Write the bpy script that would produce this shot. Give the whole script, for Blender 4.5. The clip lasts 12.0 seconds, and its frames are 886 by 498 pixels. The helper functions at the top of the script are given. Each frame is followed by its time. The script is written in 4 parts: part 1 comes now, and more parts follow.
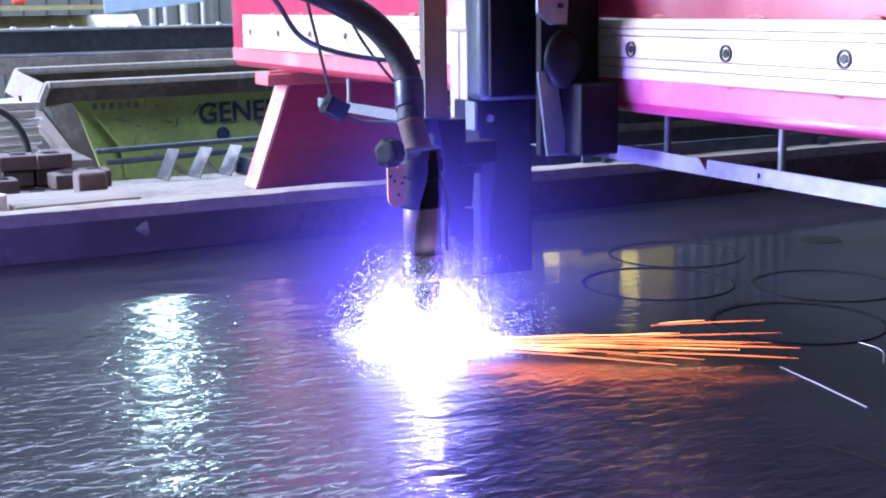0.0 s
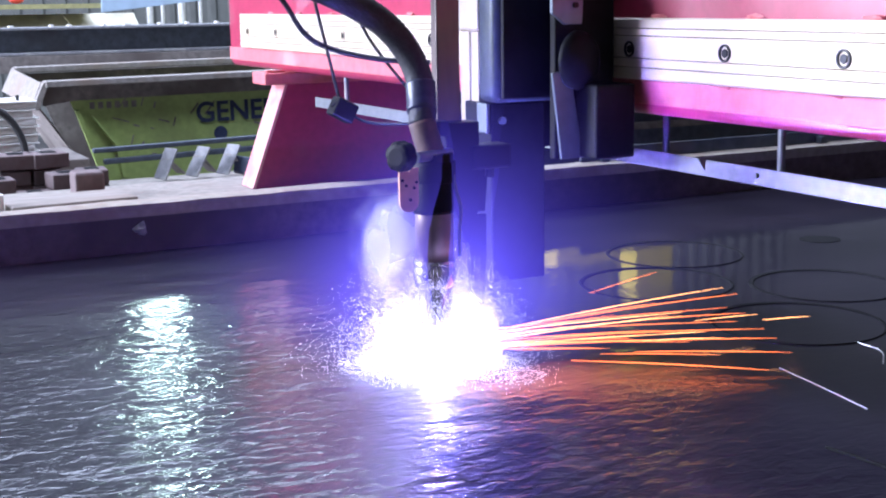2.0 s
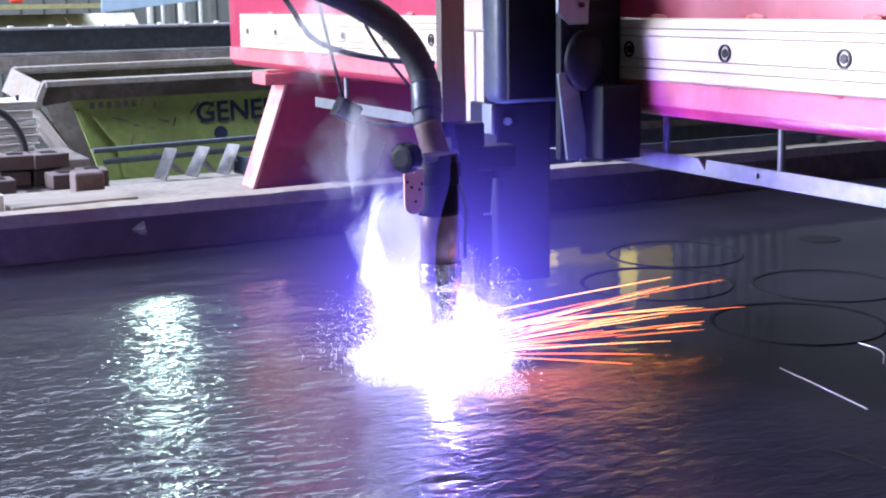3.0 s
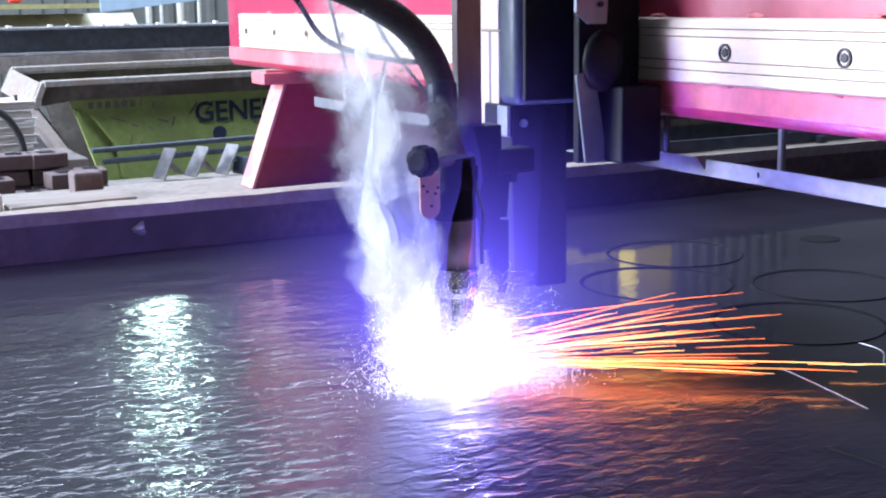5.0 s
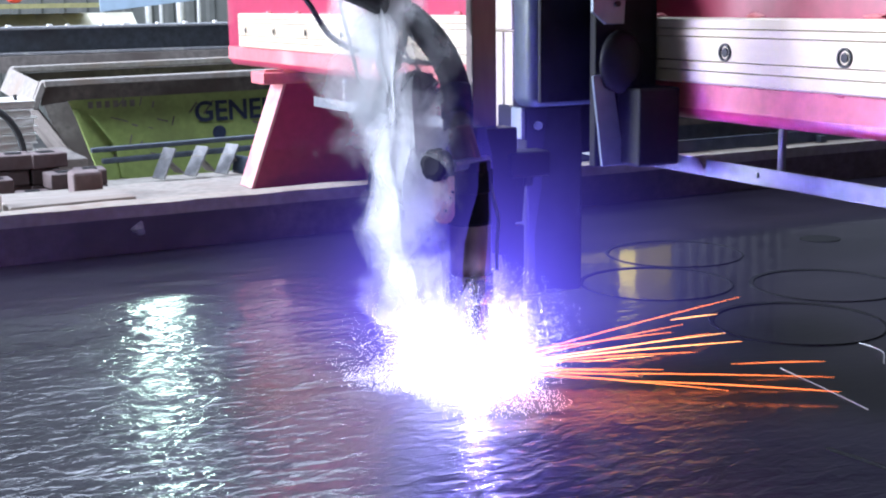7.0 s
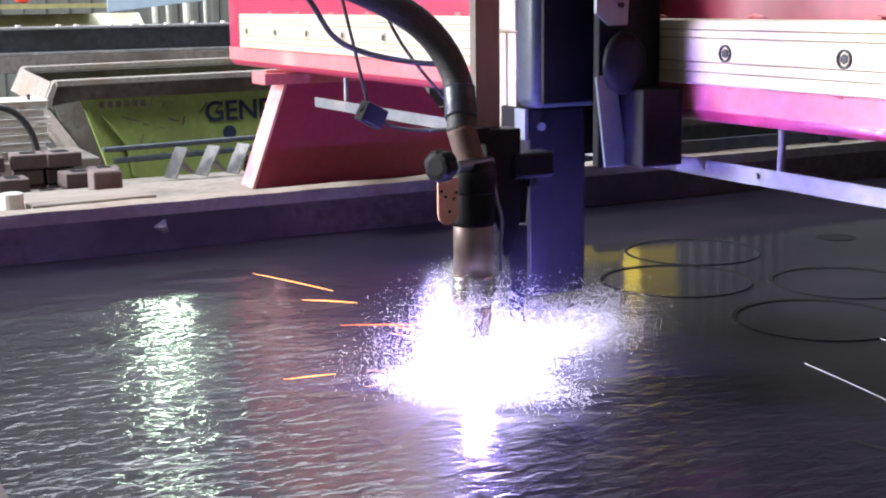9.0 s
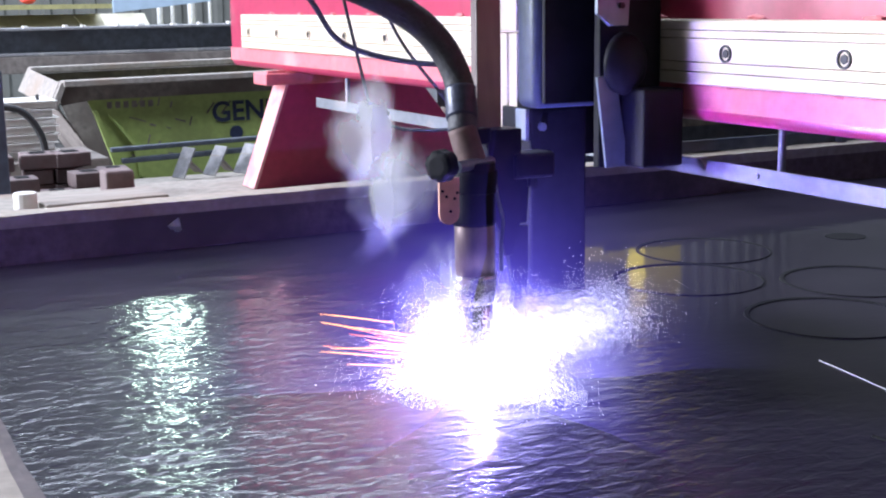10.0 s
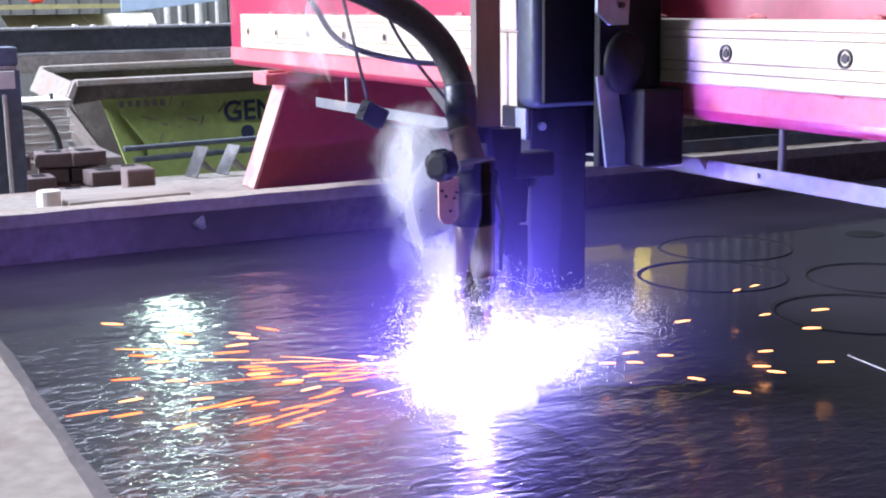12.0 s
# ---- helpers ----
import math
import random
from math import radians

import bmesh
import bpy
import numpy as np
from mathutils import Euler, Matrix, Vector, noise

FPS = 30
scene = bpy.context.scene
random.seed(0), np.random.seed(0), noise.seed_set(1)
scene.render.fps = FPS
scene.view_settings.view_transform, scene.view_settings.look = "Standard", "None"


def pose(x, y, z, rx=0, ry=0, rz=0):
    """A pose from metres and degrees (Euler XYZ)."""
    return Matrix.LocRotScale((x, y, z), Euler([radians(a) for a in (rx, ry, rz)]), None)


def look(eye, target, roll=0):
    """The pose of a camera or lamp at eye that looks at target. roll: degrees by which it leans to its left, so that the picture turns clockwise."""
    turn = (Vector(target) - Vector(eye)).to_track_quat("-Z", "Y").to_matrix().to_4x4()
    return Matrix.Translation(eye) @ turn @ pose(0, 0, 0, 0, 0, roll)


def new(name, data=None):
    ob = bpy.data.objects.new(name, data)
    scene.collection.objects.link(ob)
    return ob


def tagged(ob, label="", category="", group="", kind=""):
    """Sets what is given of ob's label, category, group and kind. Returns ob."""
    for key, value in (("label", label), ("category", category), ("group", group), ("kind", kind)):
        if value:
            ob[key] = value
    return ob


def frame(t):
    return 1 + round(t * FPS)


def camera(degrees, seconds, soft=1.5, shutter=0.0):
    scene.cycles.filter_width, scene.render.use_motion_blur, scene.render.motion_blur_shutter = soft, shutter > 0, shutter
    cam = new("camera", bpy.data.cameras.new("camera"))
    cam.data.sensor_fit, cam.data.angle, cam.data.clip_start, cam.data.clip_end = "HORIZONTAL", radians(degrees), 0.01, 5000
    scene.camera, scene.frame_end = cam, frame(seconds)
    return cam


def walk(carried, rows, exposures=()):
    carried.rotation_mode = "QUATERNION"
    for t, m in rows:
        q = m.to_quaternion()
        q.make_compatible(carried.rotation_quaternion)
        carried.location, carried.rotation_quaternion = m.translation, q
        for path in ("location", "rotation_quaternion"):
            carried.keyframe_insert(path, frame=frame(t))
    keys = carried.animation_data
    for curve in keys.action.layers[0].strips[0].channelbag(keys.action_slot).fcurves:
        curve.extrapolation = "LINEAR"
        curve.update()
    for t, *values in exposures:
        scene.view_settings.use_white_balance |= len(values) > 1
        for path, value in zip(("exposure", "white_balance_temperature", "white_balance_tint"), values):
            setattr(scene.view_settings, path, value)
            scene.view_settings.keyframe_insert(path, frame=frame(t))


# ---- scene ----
cam = camera(38.25, 12.0, soft=2.1)
PATH = [
    (0.0, look((-0.0034, -0.0065, 0.4184), (0.8932, 1.7402, 0.0374), -0.795)),
    (0.5, look((0.0021, 0.0016, 0.4200), (0.9003, 1.7469, 0.0363), -0.829)),
    (1.0, look((-0.0012, -0.0044, 0.4199), (0.8950, 1.7423, 0.0379), -0.823)),
    (1.5, look((0.0001, -0.0037, 0.4200), (0.8954, 1.7434, 0.0378), -0.841)),
    (2.0, look((0.0002, -0.0005, 0.4202), (0.8990, 1.7445, 0.0364), -0.842)),
    (2.5, look((0.0001, -0.0005, 0.4201), (0.8989, 1.7445, 0.0364), -0.838)),
    (3.0, look((0.0008, 0.0003, 0.4204), (0.8993, 1.7453, 0.0363), -0.860)),
    (5.0, look((0.0011, 0.0028, 0.4196), (0.9012, 1.7470, 0.0355), -0.874)),
    (5.5, look((0.0012, 0.0048, 0.4187), (0.9031, 1.7481, 0.0346), -0.814)),
    (6.0, look((0.0030, 0.0053, 0.4201), (0.9031, 1.7493, 0.0350), -0.882)),
    (6.5, look((0.0030, 0.0053, 0.4201), (0.9031, 1.7493, 0.0350), -0.882)),
    (7.0, look((0.0030, 0.0053, 0.4201), (0.9031, 1.7493, 0.0350), -0.882)),
    (9.0, look((-0.0391, 0.0007, 0.4204), (0.8616, 1.7446, 0.0365), -0.815)),
    (9.5, look((-0.0493, -0.0024, 0.4206), (0.8488, 1.7431, 0.0373), -0.823)),
    (10.0, look((-0.0616, -0.0028, 0.4202), (0.8372, 1.7423, 0.0373), -0.826)),
    (10.5, look((-0.0719, -0.0024, 0.4190), (0.8266, 1.7431, 0.0370), -0.787)),
    (11.0, look((-0.0840, -0.0034, 0.4199), (0.8150, 1.7417, 0.0371), -0.784)),
    (11.5, look((-0.0940, 0.0004, 0.4198), (0.8046, 1.7457, 0.0367), -0.793)),
    (12.0, look((-0.1042, 0.0001, 0.4190), (0.7943, 1.7454, 0.0364), -0.796)),
]
# the picture turns bluer while the arc burns freely
TINTS = [(0.0, 0.08, 4900, 20), (1.5, 0.08, 4950, 20), (2.5, 0.02, 5300, 19), (5.0, 0.09, 5250, 14), (7.0, 0.09, 5300, 14), (8.0, 0.05, 5700, 13), (8.8, 0.03, 6200, 11), (9.5, 0.07, 5600, 15),
         (10.5, 0.03, 5400, 15), (11.0, 0.08, 5100, 13), (11.5, 0.08, 5350, 14), (12.0, 0.09, 5500, 20)]
walk(cam, PATH, TINTS)

# gantry travel along -x, carriage travel along -y
TRAVEL = [(0.0, 0.0), (7.0, 0.0), (7.3, 0.001), (7.6, 0.0075), (8.3, 0.0225), (9.0, 0.0379), (9.5, 0.0478), (10.0, 0.0590),
          (10.5, 0.0702), (11.0, 0.0809), (11.5, 0.0930), (12.0, 0.1040)]
SLIDE = [(0.0, 0.131), (1.5, 0.100), (2.5, 0.0880), (5.5, 0.0310), (6.5, 0.0142), (7.1, 0.0040), (7.4, 0.0), (12.0, 0.0)]


def along(rows, t):
    for (a, u), (b, v) in zip(rows, rows[1:]):
        if t <= b:
            return u + (v - u) * (t - a) / (b - a)
    return rows[-1][1]


# ---- world and light ----
world = bpy.data.worlds.new("workshop_air")
scene.world = world
world.use_nodes = True
world.node_tree.nodes["Background"].inputs[0].default_value = (0.6, 0.7, 0.9, 1)
world.node_tree.nodes["Background"].inputs[1].default_value = 0.05


def area_lamp(name, eye, target, sx, sy, watts, color):
    data = bpy.data.lights.new(name, "AREA")
    data.shape, data.size, data.size_y, data.energy, data.color = "RECTANGLE", sx, sy, watts, color
    ob = new(name, data)
    ob.matrix_world = look(eye, target)
    return ob


# unseen key light added on the left; no door is built there
area_lamp("left_key_light", (-5.9, 5.6, 1.9), (1.2, 1.9, 0.2), 3.4, 3.0, 1650, (1.0, 0.97, 0.93))
# two unseen fill lamps added to brighten the background
area_lamp("fill_north", (2.5, 7.5, 4.6), (2.5, 7.4, 0), 4.6, 3.2, 420, (0.98, 1.0, 1.0))
area_lamp("fill_south", (0.6, 3.3, 4.6), (1.6, 5.6, 0), 1.6, 1.2, 300, (0.97, 0.99, 1.0))

# ---- materials ----


def mat(name, base, rough=0.6, metal=0.0, scale=30.0, vary=0.25, bump=0.1, stain=None, stain_scale=4.0, stain_at=0.6,
        stretch=(1, 1, 1), spec=0.5, rand=0.0):
    m = bpy.data.materials.new(name)
    m.use_nodes = True
    nt = m.node_tree
    n, l = nt.nodes, nt.links
    b = n["Principled BSDF"]
    b.inputs["Roughness"].default_value = rough
    b.inputs["Metallic"].default_value = metal
    b.inputs["Specular IOR Level"].default_value = spec
    tc = n.new("ShaderNodeTexCoord")
    mp = n.new("ShaderNodeMapping")
    mp.inputs["Scale"].default_value = stretch
    l.new(tc.outputs["Object"], mp.inputs["Vector"])
    fine = n.new("ShaderNodeTexNoise")
    fine.inputs["Scale"].default_value = scale
    fine.inputs["Detail"].default_value = 6
    l.new(mp.outputs[0], fine.inputs["Vector"])
    wide = n.new("ShaderNodeTexNoise")
    wide.inputs["Scale"].default_value = stain_scale
    wide.inputs["Detail"].default_value = 5
    l.new(mp.outputs[0], wide.inputs["Vector"])
    ramp = n.new("ShaderNodeValToRGB")
    dark = tuple(c * (1 - vary) for c in base)
    lite = tuple(min(1, c * (1 + vary * 0.7)) for c in base)
    ramp.color_ramp.elements[0].position, ramp.color_ramp.elements[1].position = 0.3, 0.7
    ramp.color_ramp.elements[0].color, ramp.color_ramp.elements[1].color = (*dark, 1), (*lite, 1)
    l.new(fine.outputs["Fac"], ramp.inputs["Fac"])
    out = ramp.outputs["Color"]
    if stain:
        sr = n.new("ShaderNodeValToRGB")
        sr.color_ramp.elements[0].position, sr.color_ramp.elements[1].position = stain_at - 0.08, stain_at + 0.1
        l.new(wide.outputs["Fac"], sr.inputs["Fac"])
        mx = n.new("ShaderNodeMix")
        mx.data_type = "RGBA"
        l.new(sr.outputs["Color"], mx.inputs["Factor"])
        l.new(out, mx.inputs[6])
        mx.inputs[7].default_value = (*stain, 1)
        out = mx.outputs[2]
    if rand:
        oi = n.new("ShaderNodeObjectInfo")
        hs = n.new("ShaderNodeHueSaturation")
        mr = n.new("ShaderNodeMapRange")
        mr.inputs["To Min"].default_value, mr.inputs["To Max"].default_value = 1 - rand, 1 + rand
        l.new(oi.outputs["Random"], mr.inputs["Value"])
        l.new(mr.outputs[0], hs.inputs["Value"])
        l.new(out, hs.inputs["Color"])
        out = hs.outputs["Color"]
    l.new(out, b.inputs["Base Color"])
    mr = n.new("ShaderNodeMapRange")
    mr.inputs["To Min"].default_value, mr.inputs["To Max"].default_value = max(0.03, rough - 0.12), min(1, rough + 0.12)
    l.new(wide.outputs["Fac"], mr.inputs["Value"])
    l.new(mr.outputs[0], b.inputs["Roughness"])
    if bump:
        bp = n.new("ShaderNodeBump")
        bp.inputs["Strength"].default_value = bump
        bp.inputs["Distance"].default_value = 0.002
        l.new(fine.outputs["Fac"], bp.inputs["Height"])
        l.new(bp.outputs[0], b.inputs["Normal"])
    return m


def glow(name, color, strength):
    m = bpy.data.materials.new(name)
    m.use_nodes = True
    b = m.node_tree.nodes["Principled BSDF"]
    b.inputs["Base Color"].default_value = (*color, 1)
    b.inputs["Emission Color"].default_value = (*color, 1)
    b.inputs["Emission Strength"].default_value = strength
    return m


RED = mat("red_gantry_paint", (0.39, 0.038, 0.092), 0.34, 0, 60, 0.12, 0.05, (0.30, 0.10, 0.12), 5, 0.68)
PINK = mat("pale_red_paint", (0.62, 0.16, 0.18), 0.5, 0, 60, 0.15, 0.05, (0.6, 0.3, 0.28), 7, 0.66)
LITPINK = mat("lit_pink_paint", (0.74, 0.36, 0.37), 0.5, 0, 60, 0.15, 0.06, (0.55, 0.16, 0.2), 9, 0.6)
ALU = mat("milled_aluminium", (0.62, 0.53, 0.40), 0.45, 0.2, 80, 0.06, 0.04, (0.6, 0.55, 0.48), 6, 0.68, (1, 0.2, 1))
BOLT = mat("black_oxide_steel", (0.03, 0.03, 0.035), 0.4, 0.8, 90, 0.3, 0.05)
STRIPMAT = mat("galvanised_strip", (0.20, 0.21, 0.235), 0.45, 0.5, 70, 0.15, 0.05, (0.35, 0.3, 0.28), 9, 0.64)
BLACK = mat("black_anodised_cover", (0.009, 0.009, 0.012), 0.5, 0, 50, 0.3, 0.05, (0.014, 0.014, 0.018), 8, 0.62, spec=0.13)
SLATE = mat("slate_grey_motor_paint", (0.04, 0.052, 0.072), 0.42, 0.1, 60, 0.2, 0.05)
RUBBER = mat("black_rubber", (0.022, 0.022, 0.024), 0.6, 0, 120, 0.3, 0.25)
HOSE = mat("charcoal_hose_cover", (0.045, 0.045, 0.05), 0.62, 0, 220, 0.3, 0.4)
WRAP = mat("dark_tape_wrap", (0.05, 0.055, 0.085), 0.4, 0.2, 100, 0.3, 0.4)
LEATHER = mat("brown_leather_sleeve", (0.13, 0.08, 0.07), 0.7, 0, 90, 0.2, 0.2)
COPPER = mat("copper_tag_plate", (0.72, 0.42, 0.32), 0.5, 0.3, 50, 0.15, 0.1, (0.5, 0.28, 0.2), 14, 0.62)
TORCH = mat("torch_steel_sleeve", (0.30, 0.23, 0.21), 0.38, 0.45, 70, 0.25, 0.08, (0.12, 0.08, 0.07), 20, 0.6, (1, 1, 0.3))
CHROME = mat("polished_torch_nose", (0.6, 0.58, 0.56), 0.25, 0.9, 70, 0.15, 0.05, (0.3, 0.22, 0.18), 25, 0.62)
POSTMAT = mat("ground_steel_post", (0.16, 0.13, 0.125), 0.4, 0.6, 60, 0.2, 0.06, (0.16, 0.1, 0.08), 8, 0.6, (1, 1, 0.2))
CREAM = mat("cream_guide_rail", (0.46, 0.40, 0.31), 0.5, 0.1, 50, 0.12, 0.06, (0.3, 0.22, 0.16), 12, 0.66, (1, 1, 0.3))
GREYMETAL = mat("bare_grey_plate", (0.20, 0.23, 0.28), 0.38, 0.6, 50, 0.15, 0.05, (0.2, 0.2, 0.22), 12, 0.6)
RUST = mat("tank_wall_rusty_steel", (0.11, 0.075, 0.075), 0.55, 0.2, 60, 0.35, 0.2, (0.05, 0.035, 0.035), 3.5, 0.55)
RIM = mat("dusty_rim_steel", (0.31, 0.265, 0.22), 0.7, 0.1, 60, 0.2, 0.2, (0.22, 0.15, 0.11), 9, 0.62)
LEDGE = mat("dusty_ledge_steel", (0.26, 0.235, 0.20), 0.75, 0, 50, 0.25, 0.25, (0.2, 0.15, 0.12), 6, 0.6)
CONCRETE = mat("workshop_concrete", (0.10, 0.097, 0.095), 0.8, 0, 30, 0.2, 0.2, (0.08, 0.075, 0.07), 1.2, 0.6)
CLADDING = mat("grey_green_cladding", (0.14, 0.145, 0.13), 0.6, 0, 8, 0.12, 0.05, (0.10, 0.10, 0.09), 0.8, 0.62)
CEIL = mat("ceiling_sheet", (0.10, 0.10, 0.10), 0.8, 0, 6, 0.1, 0.05)
GREEN = mat("lime_green_skip_paint", (0.31, 0.39, 0.11), 0.6, 0, 45, 0.14, 0.1, (0.20, 0.24, 0.08), 3.5, 0.6)
SKIPLIP = mat("worn_skip_lip_steel", (0.27, 0.245, 0.22), 0.65, 0.1, 50, 0.25, 0.15, (0.25, 0.2, 0.16), 6, 0.58)
SKIPIN = mat("skip_rust_and_lip_shade", (0.20, 0.175, 0.155), 0.8, 0, 40, 0.35, 0.2, (0.11, 0.09, 0.08), 5, 0.55)
STENCIL = mat("navy_stencil_paint", (0.02, 0.03, 0.07), 0.7, 0, 60, 0.3, 0.05)
DARKSTEEL = mat("dark_mill_steel", (0.075, 0.09, 0.115), 0.5, 0.3, 40, 0.3, 0.1, (0.09, 0.08, 0.08), 4, 0.6)
GIRDER = mat("blue_grey_girder_steel", (0.15, 0.17, 0.205), 0.5, 0.2, 40, 0.25, 0.1, (0.11, 0.11, 0.12), 3, 0.6)
FLANGE = mat("worn_beam_flange", (0.27, 0.27, 0.28), 0.5, 0.3, 50, 0.25, 0.1, (0.5, 0.48, 0.45), 14, 0.64)
TIMBER = mat("weathered_timber", (0.25, 0.22, 0.19), 0.8, 0, 35, 0.3, 0.25, (0.2, 0.16, 0.13), 5, 0.6, (0.3, 2, 2), rand=0.2)
BLOCK = mat("red_brown_block", (0.125, 0.092, 0.09), 0.75, 0, 50, 0.25, 0.2, (0.1, 0.065, 0.06), 10, 0.58, rand=0.22)
PALE = mat("pale_steel_offcut", (0.55, 0.55, 0.55), 0.5, 0.3, 50, 0.15, 0.1, (0.3, 0.27, 0.25), 10, 0.64)
WHITEPL = mat("white_plastic", (0.72, 0.70, 0.66), 0.55, 0, 40, 0.1, 0.05, (0.5, 0.45, 0.38), 8, 0.64)
BLUEPANEL = mat("pale_blue_sheet", (0.36, 0.46, 0.56), 0.5, 0, 20, 0.1, 0.03)
CARD = mat("cream_board", (0.66, 0.62, 0.46), 0.75, 0, 30, 0.1, 0.05, (0.5, 0.46, 0.34), 5, 0.6)
OLIVE = mat("olive_rack_paint", (0.33, 0.31, 0.13), 0.6, 0, 30, 0.2, 0.05)
YELLOW = mat("yellow_crane_paint", (0.80, 0.60, 0.03), 0.5, 0, 30, 0.1, 0.05)
POSTBLUE = mat("blue_grey_post_paint", (0.10, 0.13, 0.19), 0.5, 0.1, 50, 0.25, 0.08, (0.3, 0.32, 0.36), 12, 0.68)
KERF = mat("dark_cut_edge", (0.010, 0.010, 0.012), 0.8, 0.0, 90, 0.3, 0.1, spec=0.12)
SLAGGLINT = mat("slag_and_glint", (0.5, 0.5, 0.52), 0.3, 0.6, 200, 0.2, 0.4)
ARC = glow("plasma_arc_light", (0.33, 0.26, 1.0), 10500)
# the arc's glare as emission, also given to the spray and steam
FLARE = glow("white_glare", (0.86, 0.80, 1.0), 3.2)
SPARK = glow("orange_hot_iron", (1.0, 0.20, 0.035), 3.6)
SPARKHOT = glow("yellow_hot_iron", (1.0, 0.38, 0.10), 5)
LAMPGLASS = glow("window_daylight", (0.78, 1.0, 0.72), 30)


def water_material():
    m = bpy.data.materials.new("murky_tank_water")
    m.use_nodes = True
    n, l = m.node_tree.nodes, m.node_tree.links
    b = n["Principled BSDF"]
    b.inputs["Roughness"].default_value = 0.30
    b.inputs["Specular IOR Level"].default_value = 0.10
    b.inputs["IOR"].default_value = 1.45
    b.inputs["Coat Weight"].default_value = 1.0
    b.inputs["Coat Roughness"].default_value = 0.022
    b.inputs["Coat IOR"].default_value = 1.26
    tc = n.new("ShaderNodeTexCoord")
    murk = n.new("ShaderNodeTexNoise")
    murk.inputs["Scale"].default_value = 3.0
    murk.inputs["Detail"].default_value = 5
    l.new(tc.outputs["Object"], murk.inputs["Vector"])
    r = n.new("ShaderNodeValToRGB")
    r.color_ramp.elements[0].position, r.color_ramp.elements[1].position = 0.35, 0.7
    r.color_ramp.elements[0].color, r.color_ramp.elements[1].color = (0.014, 0.012, 0.024, 1), (0.032, 0.027, 0.044, 1)
    l.new(murk.outputs["Fac"], r.inputs["Fac"])
    l.new(r.outputs["Color"], b.inputs["Base Color"])
    # short ripples over the open water, fading towards the plate
    mp = n.new("ShaderNodeMapping")
    mp.inputs["Scale"].default_value = (1.0, 1.9, 1)
    mp.inputs["Rotation"].default_value = (0, 0, radians(22))
    l.new(tc.outputs["Object"], mp.inputs["Vector"])
    rip = n.new("ShaderNodeTexNoise")
    rip.inputs["Scale"].default_value = 36
    rip.inputs["Detail"].default_value = 3
    rip.inputs["Distortion"].default_value = 0.6
    l.new(mp.outputs[0], rip.inputs["Vector"])
    swell = n.new("ShaderNodeTexNoise")
    swell.inputs["Scale"].default_value = 6
    swell.inputs["Detail"].default_value = 2
    l.new(mp.outputs[0], swell.inputs["Vector"])
    sep = n.new("ShaderNodeSeparateXYZ")
    l.new(tc.outputs["Object"], sep.inputs[0])
    calm = n.new("ShaderNodeMapRange")
    calm.interpolation_type = "SMOOTHSTEP"
    calm.inputs["From Min"].default_value, calm.inputs["From Max"].default_value = 0.62, 1.0
    calm.inputs["To Min"].default_value, calm.inputs["To Max"].default_value = 1.0, 0.10
    l.new(sep.outputs["X"], calm.inputs["Value"])
    mul = n.new("ShaderNodeMath")
    mul.operation = "MULTIPLY"
    l.new(rip.outputs["Fac"], mul.inputs[0])
    l.new(calm.outputs[0], mul.inputs[1])
    far = n.new("ShaderNodeMapRange")
    far.interpolation_type = "SMOOTHSTEP"
    far.inputs["From Min"].default_value, far.inputs["From Max"].default_value = 1.35, 2.05
    far.inputs["To Min"].default_value, far.inputs["To Max"].default_value = 1.0, 0.12
    l.new(sep.outputs["Y"], far.inputs["Value"])
    # ripples are flattened round the cut to shorten the arc's reflection
    near = n.new("ShaderNodeVectorMath")
    near.operation = "DISTANCE"
    near.inputs[1].default_value = (0.62, 1.16, 0)
    l.new(tc.outputs["Object"], near.inputs[0])
    flat = n.new("ShaderNodeMapRange")
    flat.interpolation_type = "SMOOTHSTEP"
    flat.inputs["From Min"].default_value, flat.inputs["From Max"].default_value = 0.06, 0.50
    flat.inputs["To Min"].default_value, flat.inputs["To Max"].default_value = 0.7, 1.0
    l.new(near.outputs["Value"], flat.inputs["Value"])
    flattened = n.new("ShaderNodeMath")
    flattened.operation = "MULTIPLY"
    l.new(mul.outputs[0], flattened.inputs[0])
    l.new(flat.outputs[0], flattened.inputs[1])
    mul2 = n.new("ShaderNodeMath")
    mul2.operation = "MULTIPLY"
    l.new(flattened.outputs[0], mul2.inputs[0])
    l.new(far.outputs[0], mul2.inputs[1])
    b1 = n.new("ShaderNodeBump")
    b1.inputs["Strength"].default_value = 1.0
    b1.inputs["Distance"].default_value = 0.0024
    l.new(mul2.outputs[0], b1.inputs["Height"])
    b2 = n.new("ShaderNodeBump")
    b2.inputs["Strength"].default_value = 1.0
    b2.inputs["Distance"].default_value = 0.004
    mul3 = n.new("ShaderNodeMath")
    mul3.operation = "MULTIPLY"
    l.new(swell.outputs["Fac"], mul3.inputs[0])
    l.new(calm.outputs[0], mul3.inputs[1])
    l.new(mul3.outputs[0], b2.inputs["Height"])
    l.new(b1.outputs[0], b2.inputs["Normal"])
    l.new(b2.outputs[0], b.inputs["Normal"])
    l.new(b2.outputs[0], b.inputs["Coat Normal"])
    return m


WATER = water_material()


def steam_material(name, wide, tall, density):
    """Cutting smoke: curling wisps, thick in the middle and thinning out to nothing."""
    m = bpy.data.materials.new(name)
    m.use_nodes = True
    n, l = m.node_tree.nodes, m.node_tree.links
    n.remove(n["Principled BSDF"])
    clear, front, back = n.new("ShaderNodeBsdfTransparent"), n.new("ShaderNodeBsdfDiffuse"), n.new("ShaderNodeBsdfTranslucent")
